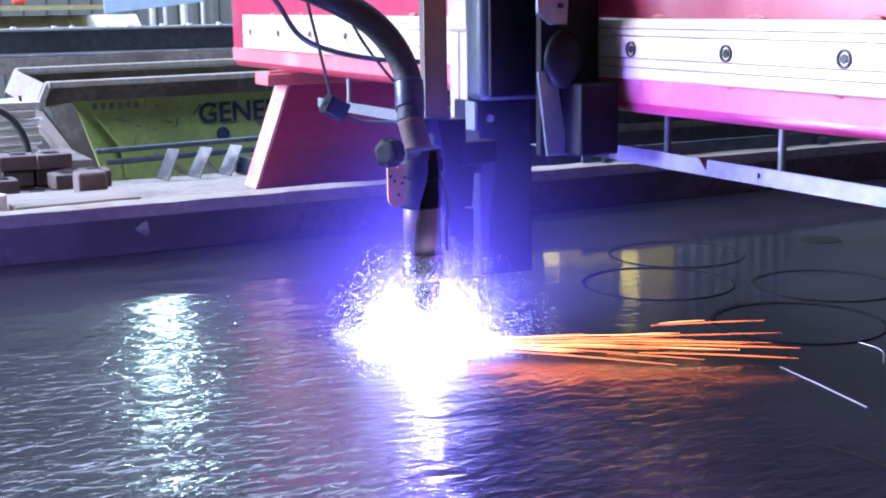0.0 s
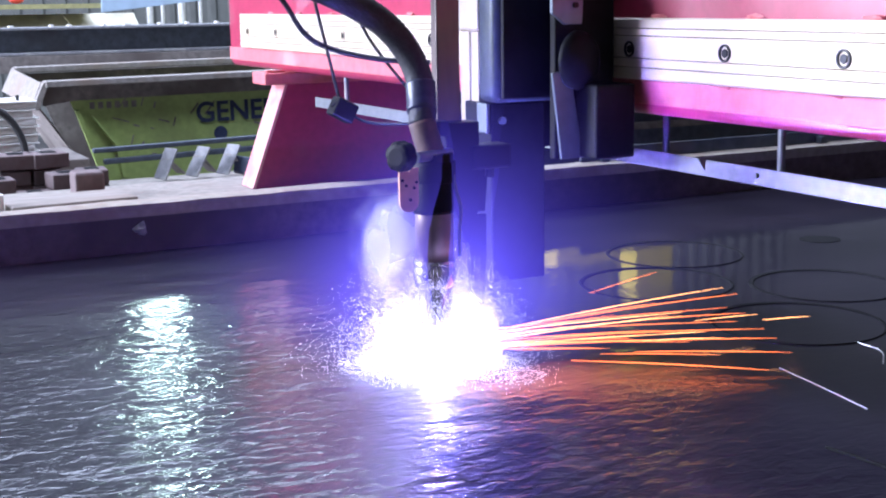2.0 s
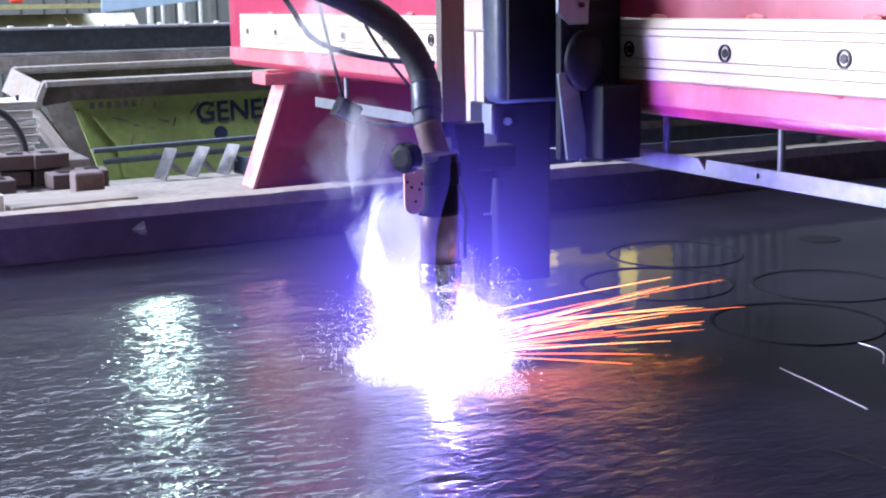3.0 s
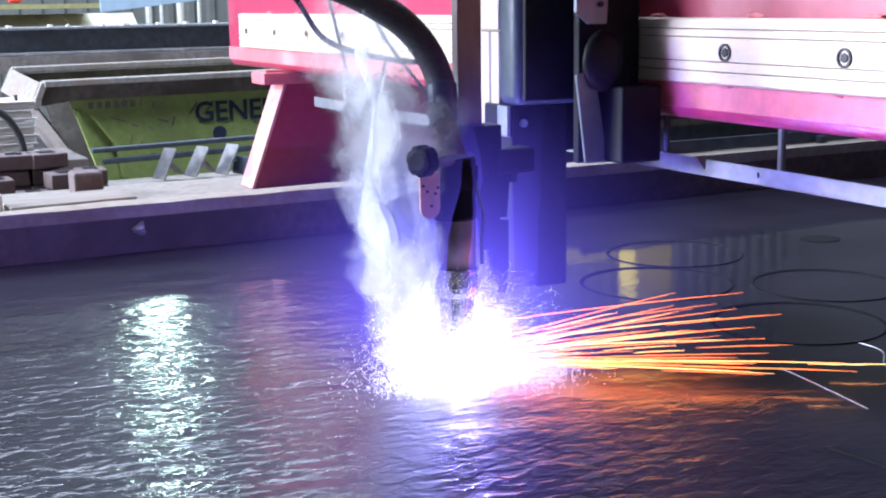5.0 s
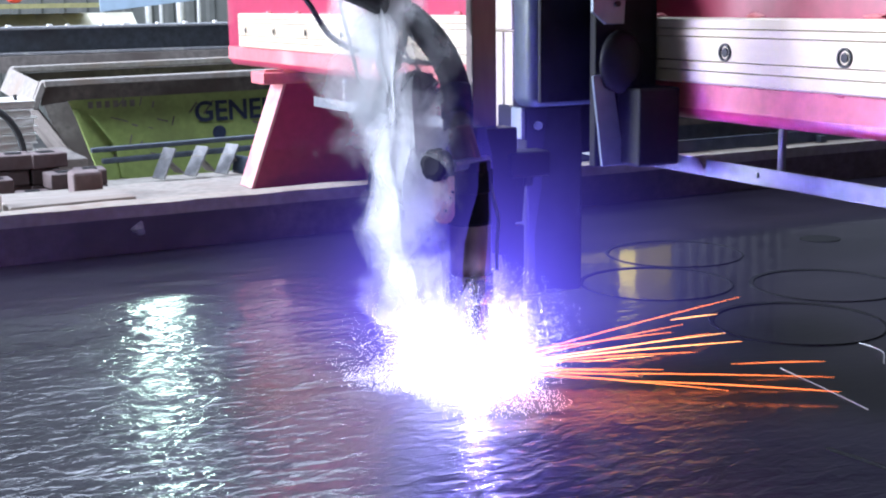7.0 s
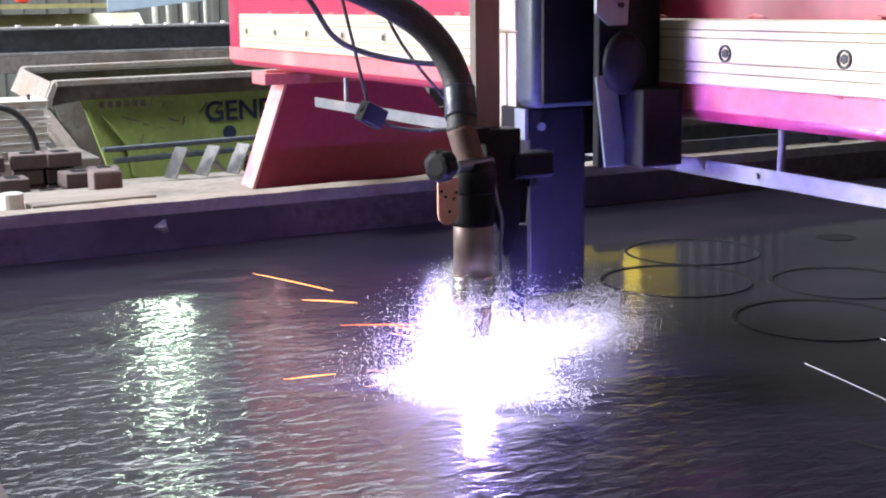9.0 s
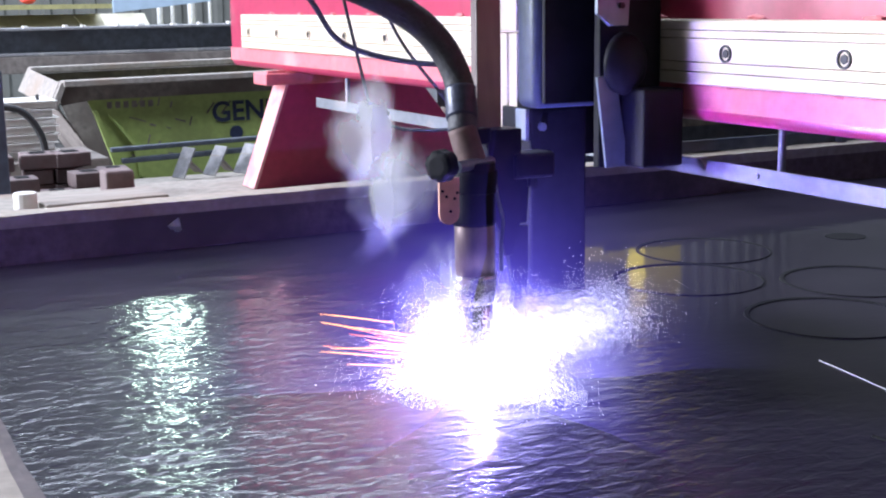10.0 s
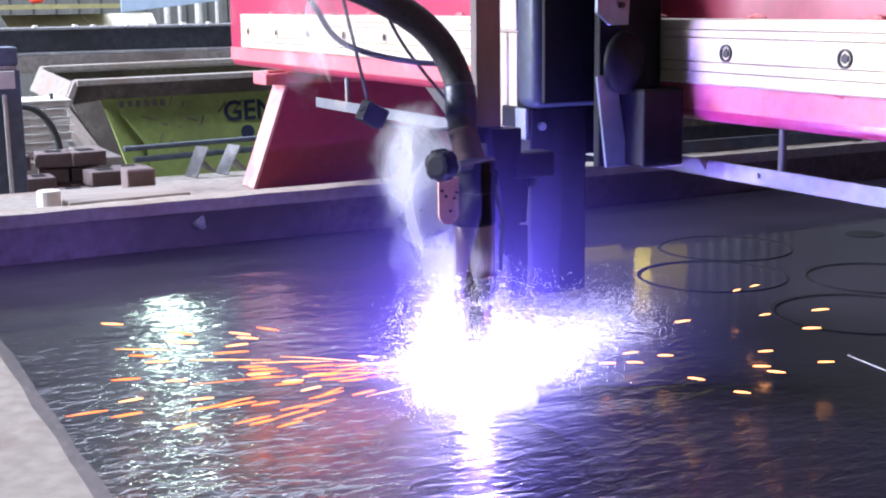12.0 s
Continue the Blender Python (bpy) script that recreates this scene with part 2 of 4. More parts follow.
    both, mix = n.new("ShaderNodeMixShader"), n.new("ShaderNodeMixShader")
    front.inputs[0].default_value = back.inputs[0].default_value = (0.92, 0.94, 0.96, 1)
    both.inputs[0].default_value = 0.5
    tc, mp, ln = n.new("ShaderNodeTexCoord"), n.new("ShaderNodeMapping"), n.new("ShaderNodeVectorMath")
    mp.inputs["Scale"].default_value = (1 / wide, 1 / wide, 1 / tall)
    ln.operation = "LENGTH"
    l.new(tc.outputs["Object"], mp.inputs["Vector"])
    l.new(mp.outputs[0], ln.inputs[0])
    fall = n.new("ShaderNodeMapRange")
    fall.interpolation_type = "SMOOTHSTEP"
    fall.inputs["From Min"].default_value, fall.inputs["From Max"].default_value = 0.1, 1.0
    fall.inputs["To Min"].default_value, fall.inputs["To Max"].default_value = 1.0, 0.0
    l.new(ln.outputs["Value"], fall.inputs["Value"])
    curl = n.new("ShaderNodeTexNoise")
    curl.inputs["Scale"].default_value, curl.inputs["Detail"].default_value = 21, 6
    curl.inputs["Roughness"].default_value, curl.inputs["Distortion"].default_value = 0.52, 0.35
    l.new(tc.outputs["Object"], curl.inputs["Vector"])
    # wisps stand where the curl outweighs the thinning towards the rim
    level, edge, dens = n.new("ShaderNodeMath"), n.new("ShaderNodeMapRange"), n.new("ShaderNodeMath")
    level.operation, dens.operation = "MULTIPLY_ADD", "MULTIPLY"
    level.inputs[1].default_value = 1.6
    l.new(curl.outputs["Fac"], level.inputs[0])
    l.new(fall.outputs[0], level.inputs[2])
    edge.interpolation_type = "SMOOTHSTEP"
    edge.inputs["From Min"].default_value, edge.inputs["From Max"].default_value = 0.98, 1.75
    l.new(level.outputs[0], edge.inputs["Value"])
    l.new(edge.outputs[0], dens.inputs[0])
    dens.inputs[1].default_value = density
    l.new(dens.outputs[0], mix.inputs[0])
    l.new(front.outputs[0], both.inputs[1])
    l.new(back.outputs[0], both.inputs[2])
    l.new(clear.outputs[0], mix.inputs[1])
    l.new(both.outputs[0], mix.inputs[2])
    l.new(mix.outputs[0], n["Material Output"].inputs[0])
    return m


def halo_material(name, color, strength, reach):
    """The arc's violet halo as emission on clear sheets, dying away from the arc."""
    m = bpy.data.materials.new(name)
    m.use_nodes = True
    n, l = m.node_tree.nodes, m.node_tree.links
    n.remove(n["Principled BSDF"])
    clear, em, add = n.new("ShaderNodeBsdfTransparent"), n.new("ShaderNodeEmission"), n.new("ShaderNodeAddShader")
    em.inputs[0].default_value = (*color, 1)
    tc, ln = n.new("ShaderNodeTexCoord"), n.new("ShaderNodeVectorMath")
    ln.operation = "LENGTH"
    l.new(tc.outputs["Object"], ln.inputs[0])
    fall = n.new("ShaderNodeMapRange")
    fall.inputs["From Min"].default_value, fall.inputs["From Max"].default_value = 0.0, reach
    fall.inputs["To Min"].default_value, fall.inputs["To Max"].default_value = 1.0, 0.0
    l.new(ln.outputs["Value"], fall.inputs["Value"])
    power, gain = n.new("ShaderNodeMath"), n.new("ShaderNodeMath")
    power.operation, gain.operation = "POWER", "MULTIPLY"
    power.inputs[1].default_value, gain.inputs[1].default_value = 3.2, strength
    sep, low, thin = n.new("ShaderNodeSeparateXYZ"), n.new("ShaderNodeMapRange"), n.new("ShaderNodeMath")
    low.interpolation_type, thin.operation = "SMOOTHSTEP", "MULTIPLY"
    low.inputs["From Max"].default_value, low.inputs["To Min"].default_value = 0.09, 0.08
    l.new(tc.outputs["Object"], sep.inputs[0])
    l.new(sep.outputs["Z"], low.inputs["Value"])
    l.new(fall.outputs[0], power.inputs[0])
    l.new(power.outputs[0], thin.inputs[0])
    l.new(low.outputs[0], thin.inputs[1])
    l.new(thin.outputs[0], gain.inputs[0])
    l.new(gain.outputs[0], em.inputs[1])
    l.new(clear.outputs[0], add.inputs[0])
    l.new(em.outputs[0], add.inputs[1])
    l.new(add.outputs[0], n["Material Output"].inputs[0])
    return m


THINSMOKE = steam_material("thin_cutting_smoke", 0.080, 0.088, 0.29)
THICKSMOKE = steam_material("thick_cutting_smoke", 0.105, 0.13, 0.60)
HALO = halo_material("violet_arc_halo", (0.20, 0.13, 1.0), 1.5, 0.42)

# ---- mesh helpers ----
ORIGIN = {}
# the carriage's front torch assembly, scaled 0.95 about the eye to fit the camera's view
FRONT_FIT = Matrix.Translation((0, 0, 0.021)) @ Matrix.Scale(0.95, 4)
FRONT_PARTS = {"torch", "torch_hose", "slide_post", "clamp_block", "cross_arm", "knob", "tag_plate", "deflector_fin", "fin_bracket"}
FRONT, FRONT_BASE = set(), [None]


def thing(name, loc, label, category, group="", kind=""):
    ob = new(name)
    ob.location = loc
    ob.empty_display_size = 0.05
    ORIGIN[ob] = Vector(loc)
    return tagged(ob, label, category, group, kind)


def part(name, bm, material, parent, label="", smooth=False):
    """One mesh under a thing or a part; the bmesh is in world places."""
    o = ORIGIN[parent]
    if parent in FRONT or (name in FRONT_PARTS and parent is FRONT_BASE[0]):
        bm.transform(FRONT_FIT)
    for v in bm.verts:
        v.co -= o
    me = bpy.data.meshes.new(name)
    bmesh.ops.recalc_face_normals(bm, faces=bm.faces)
    bm.to_mesh(me)
    bm.free()
    me.materials.append(material)
    if smooth:
        for f in me.polygons:
            f.use_smooth = len(f.vertices) == 4 or len(me.polygons) > 60
    ob = new(name, me)
    ob.parent = parent
    ORIGIN[ob] = o
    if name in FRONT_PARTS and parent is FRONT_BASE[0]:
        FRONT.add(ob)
    return tagged(ob, label)


def single(name, bm, material, loc, label, category="", group="", kind="", smooth=False):
    """A thing or a piece of the setting that is one mesh."""
    for v in bm.verts:
        v.co -= Vector(loc)
    me = bpy.data.meshes.new(name)
    bmesh.ops.recalc_face_normals(bm, faces=bm.faces)
    bm.to_mesh(me)
    bm.free()
    me.materials.append(material)
    if smooth:
        for f in me.polygons:
            f.use_smooth = True
    ob = new(name, me)
    ob.location = loc
    ORIGIN[ob] = Vector(loc)
    return tagged(ob, label, category, group, kind)


def box(x0, x1, y0, y1, z0, z1, bevel=0.0, bm=None, turn=None, seg=2):
    bm = bm or bmesh.new()
    c = Vector(((x0 + x1) / 2, (y0 + y1) / 2, (z0 + z1) / 2))
    m = Matrix.Translation(c) @ (turn or Matrix()) @ Matrix.Diagonal((x1 - x0, y1 - y0, z1 - z0, 1))
    r = bmesh.ops.create_cube(bm, size=1, matrix=m)
    if bevel:
        es = list({e for v in r["verts"] for e in v.link_edges})
        bmesh.ops.bevel(bm, geom=es, offset=bevel, segments=seg, affect="EDGES", profile=0.5)
    return bm


def cyl(p, q, r0, r1=None, n=24, bm=None, bevel=0.0):
    bm = bm or bmesh.new()
    p, q = Vector(p), Vector(q)
    d = q - p
    m = Matrix.Translation((p + q) / 2) @ d.to_track_quat("Z", "Y").to_matrix().to_4x4()
    r = bmesh.ops.create_cone(bm, cap_ends=True, segments=n, radius1=r0, radius2=r0 if r1 is None else r1, depth=d.length, matrix=m)
    if bevel:
        es = [e for e in {e for v in r["verts"] for e in v.link_edges} if any(len(f.verts) > 4 for f in e.link_faces)]
        bmesh.ops.bevel(bm, geom=es, offset=bevel, segments=2, affect="EDGES", profile=0.5)
    return bm


def prism(points, y0, y1, bevel=0.0, axis="y"):
    """A flat outline of (a, b) pairs made thick along an axis."""
    bm = bmesh.new()
    put = {"y": lambda a, b, d: (a, d, b), "x": lambda a, b, d: (d, a, b), "z": lambda a, b, d: (a, b, d)}[axis]
    u = [bm.verts.new(put(a, b, y0)) for a, b in points]
    v = [bm.verts.new(put(a, b, y1)) for a, b in points]
    k = len(points)
    bm.faces.new(u)
    bm.faces.new(v[::-1])
    for i in range(k):
        bm.faces.new((u[i], v[i], v[(i + 1) % k], u[(i + 1) % k]))
    if bevel:
        bmesh.ops.bevel(bm, geom=list(bm.edges), offset=bevel, segments=2, affect="EDGES", profile=0.5)
    return bm


def smooth_line(points, steps=8):
    pts = [Vector(p) for p in points]
    ext = [2 * pts[0] - pts[1], *pts, 2 * pts[-1] - pts[-2]]
    out = []
    for i in range(1, len(ext) - 2):
        a, b, c, d = ext[i - 1:i + 3]
        for k in range(steps):
            t = k / steps
            out.append(0.5 * (2 * b + (c - a) * t + (2 * a - 5 * b + 4 * c - d) * t * t + (3 * b - a - 3 * c + d) * t ** 3))
    out.append(pts[-1])
    return out


def sweep(points, radius, n=12, steps=8, ridge=0.0, every=2):
    line = smooth_line(points, steps)
    bm = bmesh.new()
    rings = []
    for i, p in enumerate(line):
        d = (line[min(i + 1, len(line) - 1)] - line[max(i - 1, 0)]).normalized()
        m = d.to_track_quat("Z", "Y").to_matrix()
        r = radius * (1 + (ridge if (i // every) % 2 else 0))
        rings.append([bm.verts.new(p + m @ Vector((r * math.cos(a), r * math.sin(a), 0))) for a in (2 * math.pi * k / n for k in range(n))])
    for a, b in zip(rings, rings[1:]):
        for k in range(n):
            bm.faces.new((a[k], a[(k + 1) % n], b[(k + 1) % n], b[k]))
    bm.faces.new(rings[0])
    bm.faces.new(rings[-1][::-1])
    return bm


def lump(c, r, seed, rough=0.3, squash=(1, 1, 1), sub=3, bm=None):
    bm = bm or bmesh.new()
    made = bmesh.ops.create_icosphere(bm, subdivisions=sub, radius=1)["verts"]
    for v in made:
        k = 1 + rough * noise.noise(v.co * 1.6 + Vector((seed * 3.1, seed, -seed))) + 0.4 * rough * noise.noise(v.co * 4 + Vector((seed, 0, 0)))
        v.co = Vector(c) + Vector([r * k * a * b for a, b in zip(v.co, squash)])
    return bm


# ---- the hall ----
FLOOR = -0.78
single("floor", box(-7, 11, -5, 12, FLOOR - 0.1, FLOOR), CONCRETE, (2, 3, FLOOR), "grey concrete workshop floor", kind="structure")


def cladding_wall(name, a, b, z0, z1, label, hole=None):
    """A ribbed sheet wall from a to b, thick outwards."""
    bm = bmesh.new()
    a, b = Vector((*a, 0)), Vector((*b, 0))
    d = (b - a).normalized()
    nrm = Vector((-d.y, d.x, 0))
    length = (b - a).length
    xs, k = [], 0.0
    while k < length:
        for s, h in ((0, 0), (0.10, 0), (0.125, 0.03), (0.175, 0.03), (0.20, 0)):
            if k + s <= length:
                xs.append((k + s, h))
        k += 0.2
    front = [[bm.verts.new(a + d * s - nrm * h + Vector((0, 0, z))) for s, h in xs] for z in (z0, z1)]
    for i in range(len(xs) - 1):
        if hole and hole[0] < xs[i][0] < hole[1]:
            continue
        bm.faces.new((front[0][i], front[0][i + 1], front[1][i + 1], front[1][i]))
    back = [[bm.verts.new(a + d * s + nrm * 0.12 + Vector((0, 0, z))) for s in (0, length)] for z in (z0, z1)]
    if not hole:
        bm.faces.new((back[0][0], back[1][0], back[1][1], back[0][1]))
    return single(name, bm, CLADDING, ((a.x + b.x) / 2, (a.y + b.y) / 2, z0), label, kind="structure")


cladding_wall("wall_north", (-7, 12), (11, 12), FLOOR, 5.2, "grey-green ribbed sheet cladding wall")
cladding_wall("wall_east", (11, 12), (11, -5), FLOOR, 5.2, "grey-green ribbed sheet cladding wall")
cladding_wall("wall_south", (11, -5), (-7, -5), FLOOR, 5.2, "grey-green ribbed sheet cladding wall")
cladding_wall("wall_west", (-7, -5), (-7, 12), FLOOR, 5.2, "grey-green ribbed sheet cladding wall")
# unseen ceiling, its colour kept dark for the water's reflection
single("ceiling", box(-7, 11, -5, 12, 5.2, 5.3), CEIL, (2, 3, 5.2), "dark sheet metal workshop ceiling", kind="structure")


def window(x0, x1, z0, z1, y):
    w = thing("window_1", ((x0 + x1) / 2, y, z0), "bright daylit window in the cladding", "window", kind="structure")
    part("pane", box(x0, x1, y - 0.01, y, z0, z1), LAMPGLASS, w)
    for a, b, c, d in ((x0 - 0.05, x1 + 0.05, z0 - 0.05, z0), (x0 - 0.05, x1 + 0.05, z1, z1 + 0.05), (x0 - 0.05, x0, z0, z1), (x1, x1 + 0.05, z0, z1)):
        part("window_frame", box(a, b, y - 0.04, y + 0.02, c, d), WHITEPL, w)
    return w


window(2.86, 3.24, 1.85, 2.50, 11.93)

# ---- water table ----
tank = thing("water_table", (1.6, 1.2, FLOOR), "rusty steel plasma cutting water table with dusty rim", "water table")
part("far_wall", box(0.0, 3.3, 2.157, 2.167, FLOOR, 0.080), RUST, tank, "rust-brown steel tank wall")
part("near_wall", box(0.0, 3.3, 0.30, 0.31, FLOOR, 0.080), RUST, tank)
part("side_wall", box(0.06, 0.07, 0.31, 2.157, FLOOR, 0.080), RUST, tank)
part("side_wall", box(3.29, 3.3, 0.31, 2.157, FLOOR, 0.080), RUST, tank)
part("tank_floor", box(0.07, 3.29, 0.31, 2.157, -0.32, -0.30), RUST, tank)


def ragged(x0, x1, y0, y1, z0, z1, step, amp, along_axis, seed):
    """A long bar with slightly uneven top edges."""
    bm = bmesh.new()
    n = int(((x1 - x0) if along_axis == "x" else (y1 - y0)) / step)
    rings = []
    for i in range(n + 1):
        t = i / n
        j = [amp * noise.noise(Vector((i * 0.37, k * 3.3 + seed, seed))) for k in range(4)]
        if along_axis == "x":
            x = x0 + (x1 - x0) * t
            c = [(x, y0 + j[0] * 0.4, z0), (x, y1, z0), (x, y1 + j[1], z1 + j[2] * 0.4), (x, y0 + j[3] * 0.6, z1 + j[0] * 0.4)]
        else:
            y = y0 + (y1 - y0) * t
            c = [(x0, y, z0), (x1 + j[0] * 0.4, y, z0), (x1 + j[1] * 0.6, y, z1 + j[2] * 0.4), (x0, y, z1 + j[3] * 0.4)]
        rings.append([bm.verts.new(p) for p in c])
    for a, b in zip(rings, rings[1:]):
        for k in range(4):
            bm.faces.new((a[k], a[(k + 1) % 4], b[(k + 1) % 4], b[k]))
    bm.faces.new(rings[0])
    bm.faces.new(rings[-1])
    return bm


part("rim", ragged(-0.2, 3.3, 2.154, 2.215, 0.062, 0.0836, 0.03, 0.006, "x", 1), RIM, tank, "dusty tan steel rim")
part("rim", ragged(-0.2, 0.062, 0.30, 2.15, 0.058, 0.0836, 0.03, 0.004, "y", 2), RIM, tank, "wide dusty tan side rim")
part("lip", ragged(0.058, 0.078, 0.30, 2.15, 0.045, 0.074, 0.03, 0.004, "y", 5), RUST, tank, "dark chamfered inner lip")
part("ledge", ragged(-0.2, 1.45, 2.217, 2.75, 0.0, 0.036, 0.05, 0.004, "x", 3), LEDGE, tank, "dusty outer ledge")
for x in (0.0, 1.3):
    part("leg", box(x, x + 0.08, 2.62, 2.70, FLOOR, 0.0, 0.004), DARKSTEEL, tank)

# chips of scale stuck on the far wall
for x, z, s in ((0.527, 0.042, 0.011), (1.12, 0.050, 0.006)):
    single("slag_chip", lump((x, 2.152, z), s, 4 + x, 0.8, (0.8, 0.5, 1), 2), SLAGGLINT, (x, 2.152, z), "bright chip of slag stuck on the tank wall", "slag chip")

bm = bmesh.new()
bmesh.ops.create_grid(bm, x_segments=2, y_segments=2, size=0.5, matrix=Matrix.Translation((1.67, 1.235, 0)) @ Matrix.Diagonal((3.24, 1.86, 1, 1)))
water = single("water", bm, WATER, (0, 0, 0), "dark rippled water filling the cutting table", kind="structure")

# ---- gantry ----
gantry = thing("gantry", (1.02, 1.5, 0.04), "red painted steel cutting gantry with aluminium rail", "gantry")
beam = part("beam", box(0.947, 1.16, 0.12, 2.915, 0.276, 0.56, 0.016, seg=3), RED, gantry, smooth=True)
part("end_plate", box(0.955, 1.15, 2.916, 2.922, 0.285, 0.55, 0.002), RED, gantry)
# pink band puts the strong light under the rail into colour
part("lower_band", box(0.944, 0.9465, 0.14, 2.90, 0.290, 0.3195, 0.0008), PINK, gantry, "pink band with strong light put into its colour")
PITCH, HOLE0, RAILZ = 0.179, 2.733, 0.357
# rail section: three shallow grooves along a flat extrusion
outline = [(0.946, 0.3205), (0.934, 0.3205), (0.932, 0.3225), (0.932, 0.3345), (0.9365, 0.3352), (0.932, 0.336), (0.932, 0.3455), (0.9365, 0.3462),
           (0.932, 0.347), (0.932, 0.3725), (0.9365, 0.3732), (0.932, 0.374), (0.932, 0.3815), (0.9365, 0.3822), (0.932, 0.383), (0.932, 0.3925),
           (0.934, 0.3945), (0.946, 0.3945)]
rail = part("rail", prism(outline, 0.15, 2.785), ALU, gantry, "pale milled aluminium guide rail")
for k in range(15):
    y = HOLE0 - k * PITCH
    if y < 0.2:
        break
    bm = bmesh.new()
    n = 20
    rings = []
    for r, x in ((0.0098, 0.9322), (0.0098, 0.9302), (0.0075, 0.9302), (0.0072, 0.9335)):
        rings.append([bm.verts.new((x, y + r * math.cos(a), RAILZ + r * math.sin(a))) for a in (2 * math.pi * i / n for i in range(n))])
    for a, b in zip(rings, rings[1:]):
        for i in range(n):
            bm.faces.new((a[i], a[(i + 1) % n], b[(i + 1) % n], b[i]))
    part("washer", bm, BOLT if k > 4 else ALU, rail)
    part("bolt", cyl((0.9345, y, RAILZ), (0.9308, y, RAILZ), 0.0058, 0.0052, 6), BOLT, rail, "dark socket bolt")
# small tack welds above and below the rail
for k in range(12):
    y = 0.75 + k * 0.17
    part("weld", lump((0.945, y, 0.3965), 0.006, k, 0.5, (0.7, 2.2, 0.5), 2), PINK, gantry)
    part("weld", lump((0.945, y + 0.04, 0.3185), 0.005, k + 20, 0.5, (0.7, 1.6, 0.5), 2), PINK, gantry)
# far foot on the outer ledge
foot = part("foot", prism([(0.864, 0.036), (0.944, 0.251), (1.25, 0.251), (1.42, 0.036)], 2.532, 2.600, 0.002), RED, gantry, "red tapered gantry leg")
# plate on the leg's lit side, its strong light put into pink
bm = bmesh.new()
m = Matrix.Translation((0.902, 2.566, 0.1435)) @ Matrix.Rotation(math.atan2(0.080, 0.215), 4, "Y") @ Matrix.Diagonal((0.006, 0.072, 0.228, 1))
bmesh.ops.create_cube(bm, size=1, matrix=m)
part("foot_flange", bm, LITPINK, gantry, "leg's side face with strong light put into its pink")
part("foot_cap", box(0.892, 1.25, 2.520, 2.60, 0.251, 0.2755, 0.003), PINK, gantry, "pale red clamp plate under the beam")
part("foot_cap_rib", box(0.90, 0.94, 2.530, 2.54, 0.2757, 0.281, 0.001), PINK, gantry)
# hanging splash strip and its rods
outline = [(0.35, 0.211), (2.416, 0.211), (2.416, 0.2305), (1.20, 0.2305), (1.186, 0.217), (1.184, 0.2305), (0.35, 0.2305)]
strip = part("splash_strip", prism(outline, 0.960, 0.963, axis="x"), STRIPMAT, gantry, "pale galvanised splash strip with a nick")
for y in (2.269, 1.668, 1.27, 1.065, 0.5):
    part("rod", cyl((0.967, y, 0.215), (0.967, y, 0.277), 0.0045, n=12), STRIPMAT if y != 1.27 else DARKSTEEL, gantry)
for y in (1.095, 1.62):
    part("rivet", cyl((0.9605, y, 0.222), (0.957, y, 0.222), 0.003, n=10), STRIPMAT, strip)

# ---- torch carriage ----
carriage = thing("torch_carriage", (0.69, 1.26, 0.02), "black torch height carriage with plasma torch and hose", "torch carriage")
TX, TY = 0.689, 1.26
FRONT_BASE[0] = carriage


def lathe(profile, x, y, n=32):
    bm = bmesh.new()
    rings = [[bm.verts.new((x + r * math.cos(a), y + r * math.sin(a), z)) for a in (2 * math.pi * k / n for k in range(n))] for r, z in profile]
    for a, b in zip(rings, rings[1:]):
        for k in range(n):
            bm.faces.new((a[k], a[(k + 1) % n], b[(k + 1) % n], b[k]))
    bm.faces.new(rings[0])
    bm.faces.new(rings[-1])
    return bm


torch = part("torch", lathe([(0.0235, 0.108), (0.0235, 0.165), (0.0228, 0.168), (0.0228, 0.215)], TX, TY), TORCH, carriage, "steel plasma torch barrel", True)
part("retaining_cap", lathe([(0.0225, 0.076), (0.0258, 0.079), (0.0262, 0.100), (0.0246, 0.1035), (0.0262, 0.106), (0.0255, 0.110), (0.022, 0.1105)], TX, TY),
     CHROME, torch, "ribbed metal retaining cap", True)
part("nozzle", lathe([(0.007, -0.006), (0.015, -0.004), (0.0190, 0.012), (0.0205, 0.030), (0.0205, 0.076)], TX, TY), CHROME, torch, "bright nozzle shield", True)
part("sleeve", lathe([(0.0245, 0.168), (0.0250, 0.172), (0.0250, 0.238), (0.024, 0.240)], TX - 0.001, TY), BLACK, torch, "black torch holder sleeve", True)
part("leather_sleeve", sweep([(0.689, 1.263, 0.236), (0.685, 1.268, 0.255), (0.682, 1.275, 0.276)], 0.0165, 20, 5), LEATHER, torch, "tan leather collar", True)
hose_path = [(0.682, 1.274, 0.272), (0.688, 1.285, 0.300), (0.689, 1.297, 0.330), (0.677, 1.305, 0.362), (0.653, 1.308, 0.390), (0.620, 1.31, 0.412),
             (0.578, 1.312, 0.432), (0.53, 1.33, 0.452), (0.50, 1.5, 0.50), (0.62, 1.75, 0.60), (0.82, 1.85, 0.66)]
hose = part("torch_hose", sweep(hose_path, 0.0165, 18, 14, 0.03, 1), HOSE, carriage, "thick charcoal torch hose", True)
part("tape_wrap", sweep([(0.684, 1.279, 0.287), (0.688, 1.287, 0.302), (0.690, 1.294, 0.322)], 0.0178, 18, 7, 0.05, 1), WRAP, hose, "dark glossy tape wrapped round the hose", True)

# clamp, knob, post
part("slide_post", box(0.717, 0.750, 1.303, 1.318, 0.262, 0.62, 0.002), POSTMAT, carriage, "brown-grey ground steel slide post")
